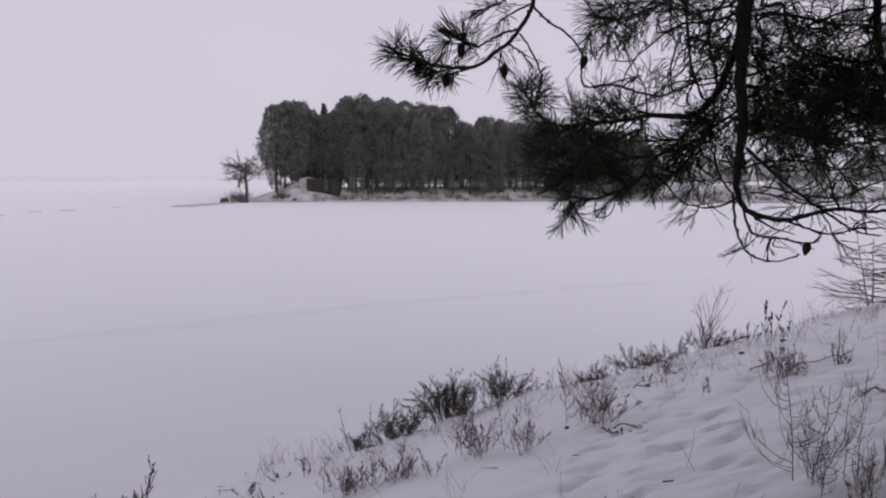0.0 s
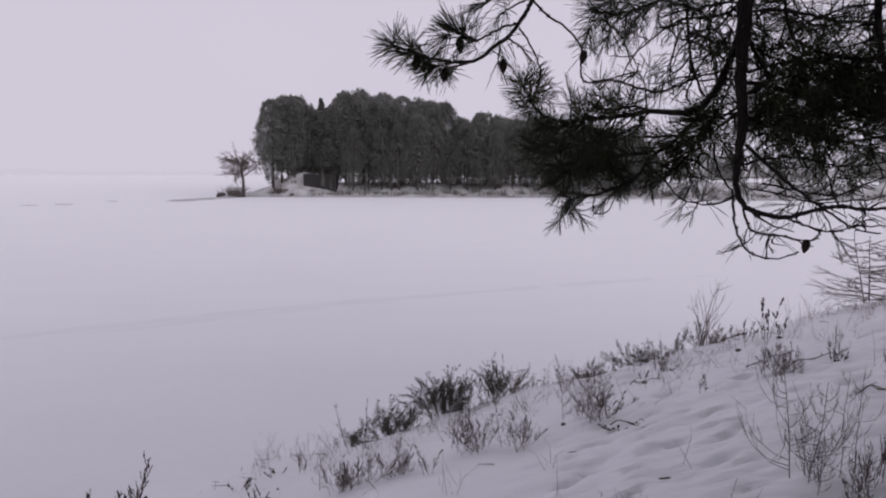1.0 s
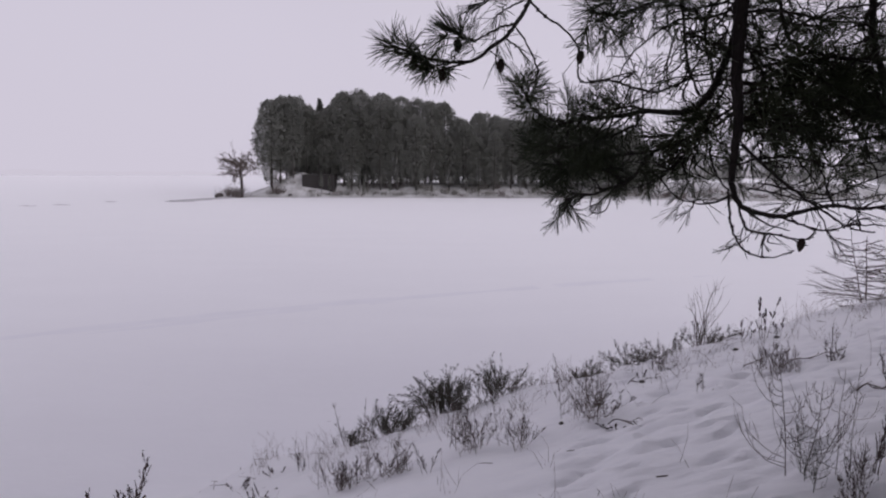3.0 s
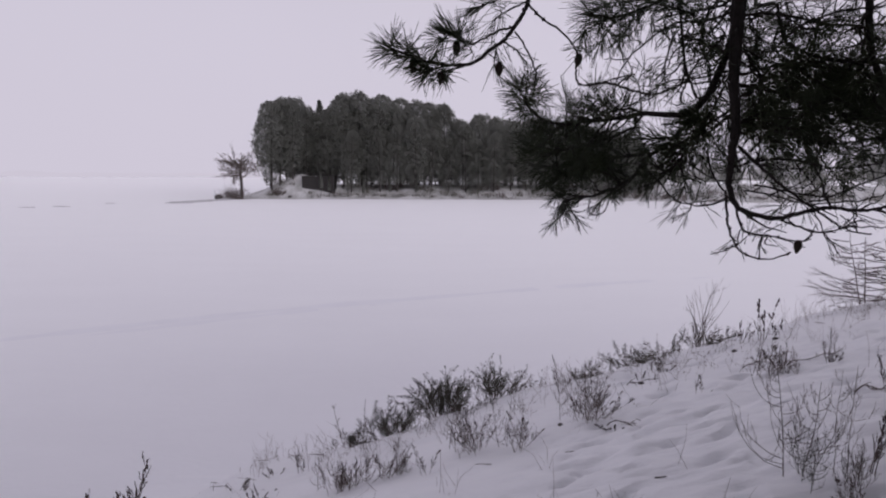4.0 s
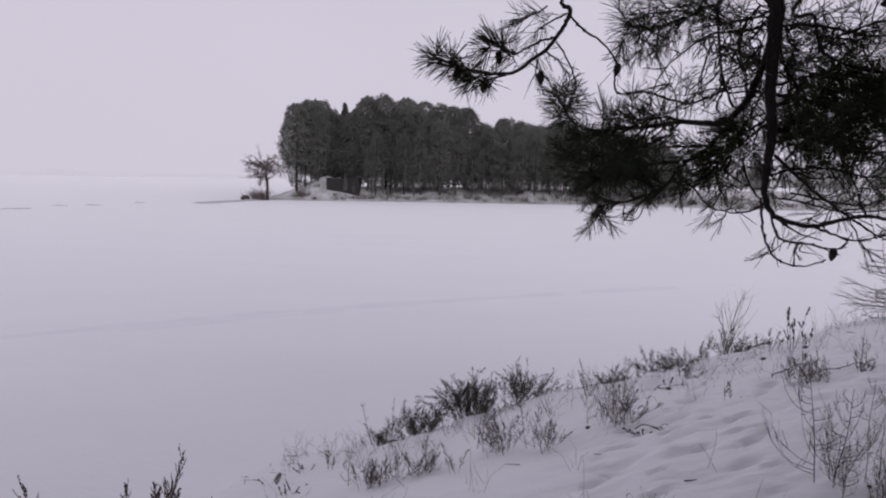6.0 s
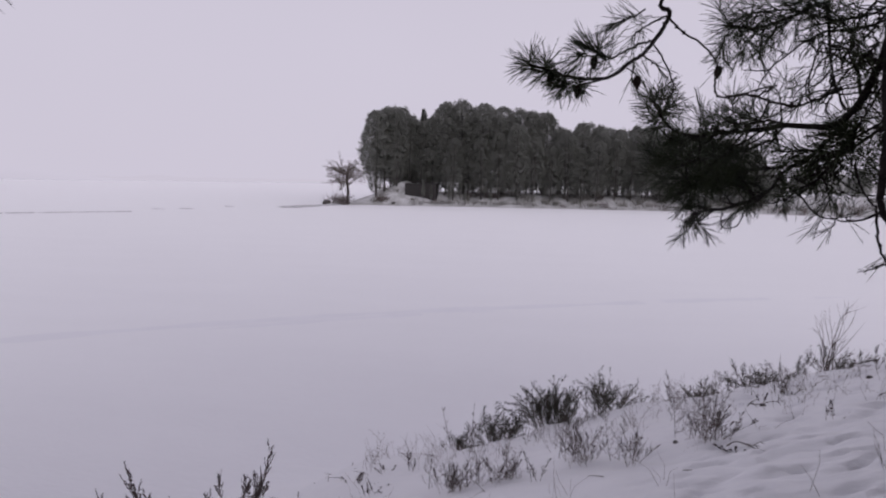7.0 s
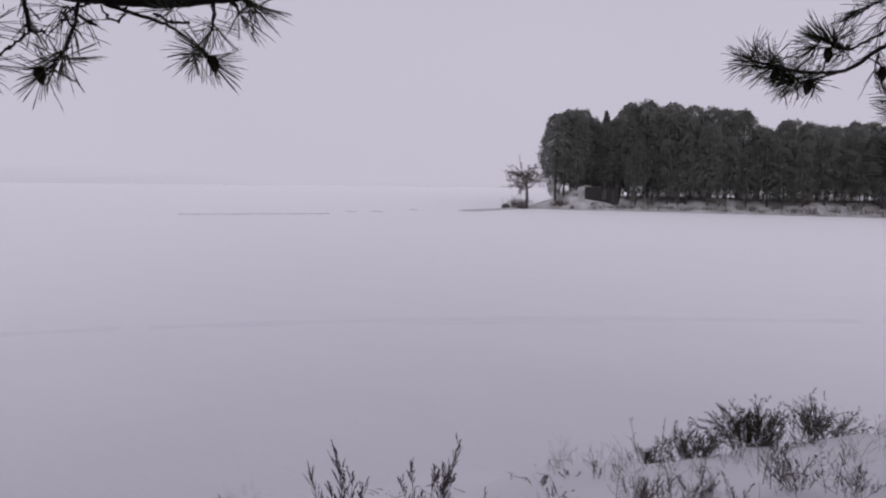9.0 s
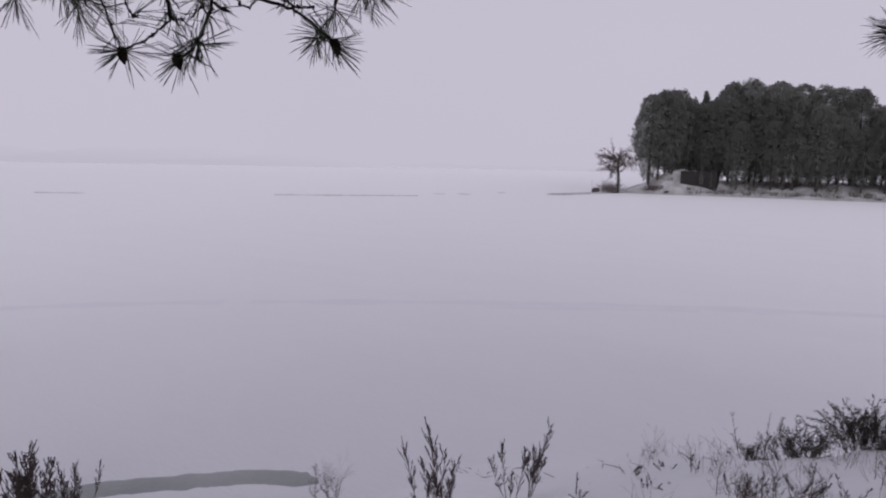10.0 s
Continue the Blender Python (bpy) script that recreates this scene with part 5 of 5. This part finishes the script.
candelabra(2.10, 3.50, 0.26, 0.26, 5, 248, 'low tangled dry weed among taller ones', r=0.0018, mat=SAGE)
candelabra(2.22, 3.42, 0.26, 0.20, 4, 267, 'low tangled dry weed among taller ones', r=0.0018)
mugwort(2.36, 3.55, 0.42, 0.22, 4, 249, 'dry stalks with beads of dark seed', r=0.0028, lean=(0.12, 0), size=0.006)
candelabra(3.21, 6.10, 0.38, 0.31, 3, 250, 'pale dry weed with upswept side shoots', r=0.0024, mat=STRAW)
layered_shrub(6.02, brow(6.02) + 0.08, 1.15, 0.8, 2, 251, 'bare shrub with level twigs in tiers')
layered_shrub(6.3, brow(6.3) + 0.08, 1.1, 0.9, 2, 252, 'bare shrub with level twigs in tiers')
mugwort(-8.33, 3.51, 0.93, 0.61, 20, 253, 'dense dark mugwort clump by the ice', size=0.012, r=0.008)
mugwort(-7.93, 3.79, 0.71, 0.61, 14, 254, 'dark mugwort stalks by the ice', size=0.0095)
mugwort(-8.13, 3.66, 0.74, 0.5, 9, 269, 'dark mugwort stalks by the ice', size=0.0085)
mugwort(-8.72, 3.26, 0.79, 0.54, 6, 255, 'dark mugwort stalks by the ice', size=0.011)
candelabra(-0.90, 5.78, 0.31, 0.51, 5, 256, 'brown fan of arching dry stems on the bank', r=0.003)
candelabra(-0.65, 5.78, 0.28, 0.30, 3, 257, 'brown fan of arching dry stems on the bank', r=0.003)
candelabra(-0.40, 5.78, 0.36, 0.35, 4, 258, 'brown fan of arching dry stems on the bank', r=0.003)
candelabra(0.29, 6.04, 0.50, 0.37, 4, 259, 'brown fan of arching dry stems on the bank', r=0.003)
candelabra(0.63, 5.74, 0.50, 0.25, 3, 260, 'thin upright dry stems on the bank', r=0.0026)
candelabra(1.38, 5.96, 0.58, 0.57, 3, 261, 'brown fan of arching dry stems on the bank', r=0.003)
candelabra(1.23, 6.18, 0.56, 0.27, 2, 262, 'thin upright dry stems on the bank', r=0.0026)
candelabra(2.41, 7.29, 0.32, 0.38, 3, 263, 'low pale dry stems on the bank', r=0.0024, mat=STRAW)
candelabra(3.15, 6.22, 0.33, 0.27, 4, 264, 'brown fan of arching dry stems on the bank', r=0.003)
candelabra(3.76, 6.31, 0.34, 0.27, 2, 265, 'thin upright dry stems on the bank', r=0.0026)
candelabra(2.0, 3.3, 0.24, 0.2, 4, 266, 'greenish brown tangled dry weed', r=0.0018)
for x, y, top, wide, stems, way, size in ((-2.93, 6.05, 1.58, 0.34, 6, (0.2, 0.08), 0.0105), (-3.10, 5.85, 1.36, 0.3, 4, (-0.1, 0), 0.0095), (-3.55, 5.15, 1.70, 0.32, 7, (0.02, 0), 0.0105), (-3.72, 5.1, 1.45, 0.22, 3, (-0.2, 0), 0.0095), (-3.4, 5.1, 1.42, 0.22, 3, (0.15, 0), 0.0095)):
    mugwort(x, y, top - height(x, y), wide, stems, int(-900 * x), "tall mugwort stalks with dark seed plumes", lean=way, size=size)


def fallen_branch(x, y, turn, length, seed, label):
    rng = random.Random(seed)
    g = Geo()
    way = Vector((math.cos(radians(turn)), math.sin(radians(turn)), 0))
    pts = []
    for k in range(6):
        q = Vector((x, y, 0)) + way * length * k / 5 + Vector((rng.uniform(-1, 1), rng.uniform(-1, 1), 0)) * 0.03
        pts.append(Vector((q.x, q.y, height(q.x, q.y) + 0.012 + 0.03 * math.sin(k * 1.3) ** 2)))
    g.tube(smooth_line(pts, 3), 0.0055, 0.0025, 6)
    for k in range(7):
        p = pts[rng.randrange(1, 6)]
        grow(g, rng, p, way + any_way(rng, 0.0, 0.7), length * 0.28, 0.0035, 1, 0.3, 2, 0.6)
    tagged(new("fallen_branch", g.mesh("fallen_branch", STEM)), label, "branch", "fallen branches on the snow")


def stone(x, y, size, seed):
    rng = random.Random(seed)
    g = Geo()
    g.blob(Vector((0, 0, 0)), size, size * 0.7, rng, None, 8, 5, 0.2)
    ob = new("stone", g.mesh("stone", STONE))
    ob.location = grounded(x, y, -size * 0.2)
    tagged(ob, "small dark stone lying in the snow", "stone", "stones on the bank")


fallen_branch(3.41, 6.37, -20, 0.42, 1405, 'dark fallen branch with side twigs on snow')
fallen_branch(3.08, 6.60, 10, 0.36, 1325, 'dark bare fallen branch half sunk in snow')
fallen_branch(1.46, 5.59, -30, 0.28, 1085, 'curved dark fallen branch beside dry weeds')
fallen_branch(2.02, 6.94, 0, 0.30, 1120, 'thin dark fallen branch on snow')
fallen_branch(3.19, 4.96, 5, 0.30, 1535, 'thin dark fallen branch on snow')
stone(3.34, 7.31, 0.030, 1313)
stone(4.01, 7.71, 0.035, 1386)
stone(2.18, 6.93, 0.030, 1146)
stone(1.14, 5.98, 0.025, 1003)


# ---- fine dry grass and litter, too small to pick apart ----
def scatter():
    rng = random.Random(31)
    grass, litter = Geo(), Geo()
    for k in range(270):
        x = rng.uniform(-2.1, 8.0)
        y = brow(x) - abs(rng.gauss(0, 0.75)) + 0.2
        if rng.random() < 0.22:
            y = rng.uniform(3.2, brow(x))
        at = grounded(x, y, 0.02)
        for b in range(rng.randrange(2, 9)):
            p = at + Vector((rng.gauss(0, 0.06), rng.gauss(0, 0.06), 0))
            d = Vector((rng.gauss(0, 0.4), rng.gauss(0, 0.4), 1)).normalized()
            tall = rng.uniform(0.08, 0.36)
            grass.tube([p, p + d * tall * 0.6, p + d * tall + Vector((rng.gauss(0, 0.05), rng.gauss(0, 0.05), -0.01))], 0.0016, 0.0007, 3)
    for k in range(170):
        x = rng.uniform(-4.5, 6.5)
        y = brow(x) - abs(rng.gauss(0, 0.5)) + 0.25
        if rng.random() < 0.25:
            y = rng.uniform(3.4, brow(x))
        at = grounded(x, y, 0.0)
        d = any_way(rng, -0.05, 0.3)
        litter.tube([at, at + d * rng.uniform(0.03, 0.12), at + d * rng.uniform(0.1, 0.2) + Vector((0, 0, -0.01))], rng.uniform(0.002, 0.006), 0.0012, 4)
    tagged(new("dry_grass", grass.mesh("dry_grass", STRAW)), "thin dry grass blades poking through snow", "grass", kind="stuff")
    tagged(new("twig_litter", litter.mesh("twig_litter", STEM)), "dark twigs and leaf scraps on the snow", "litter", kind="stuff")


scatter()
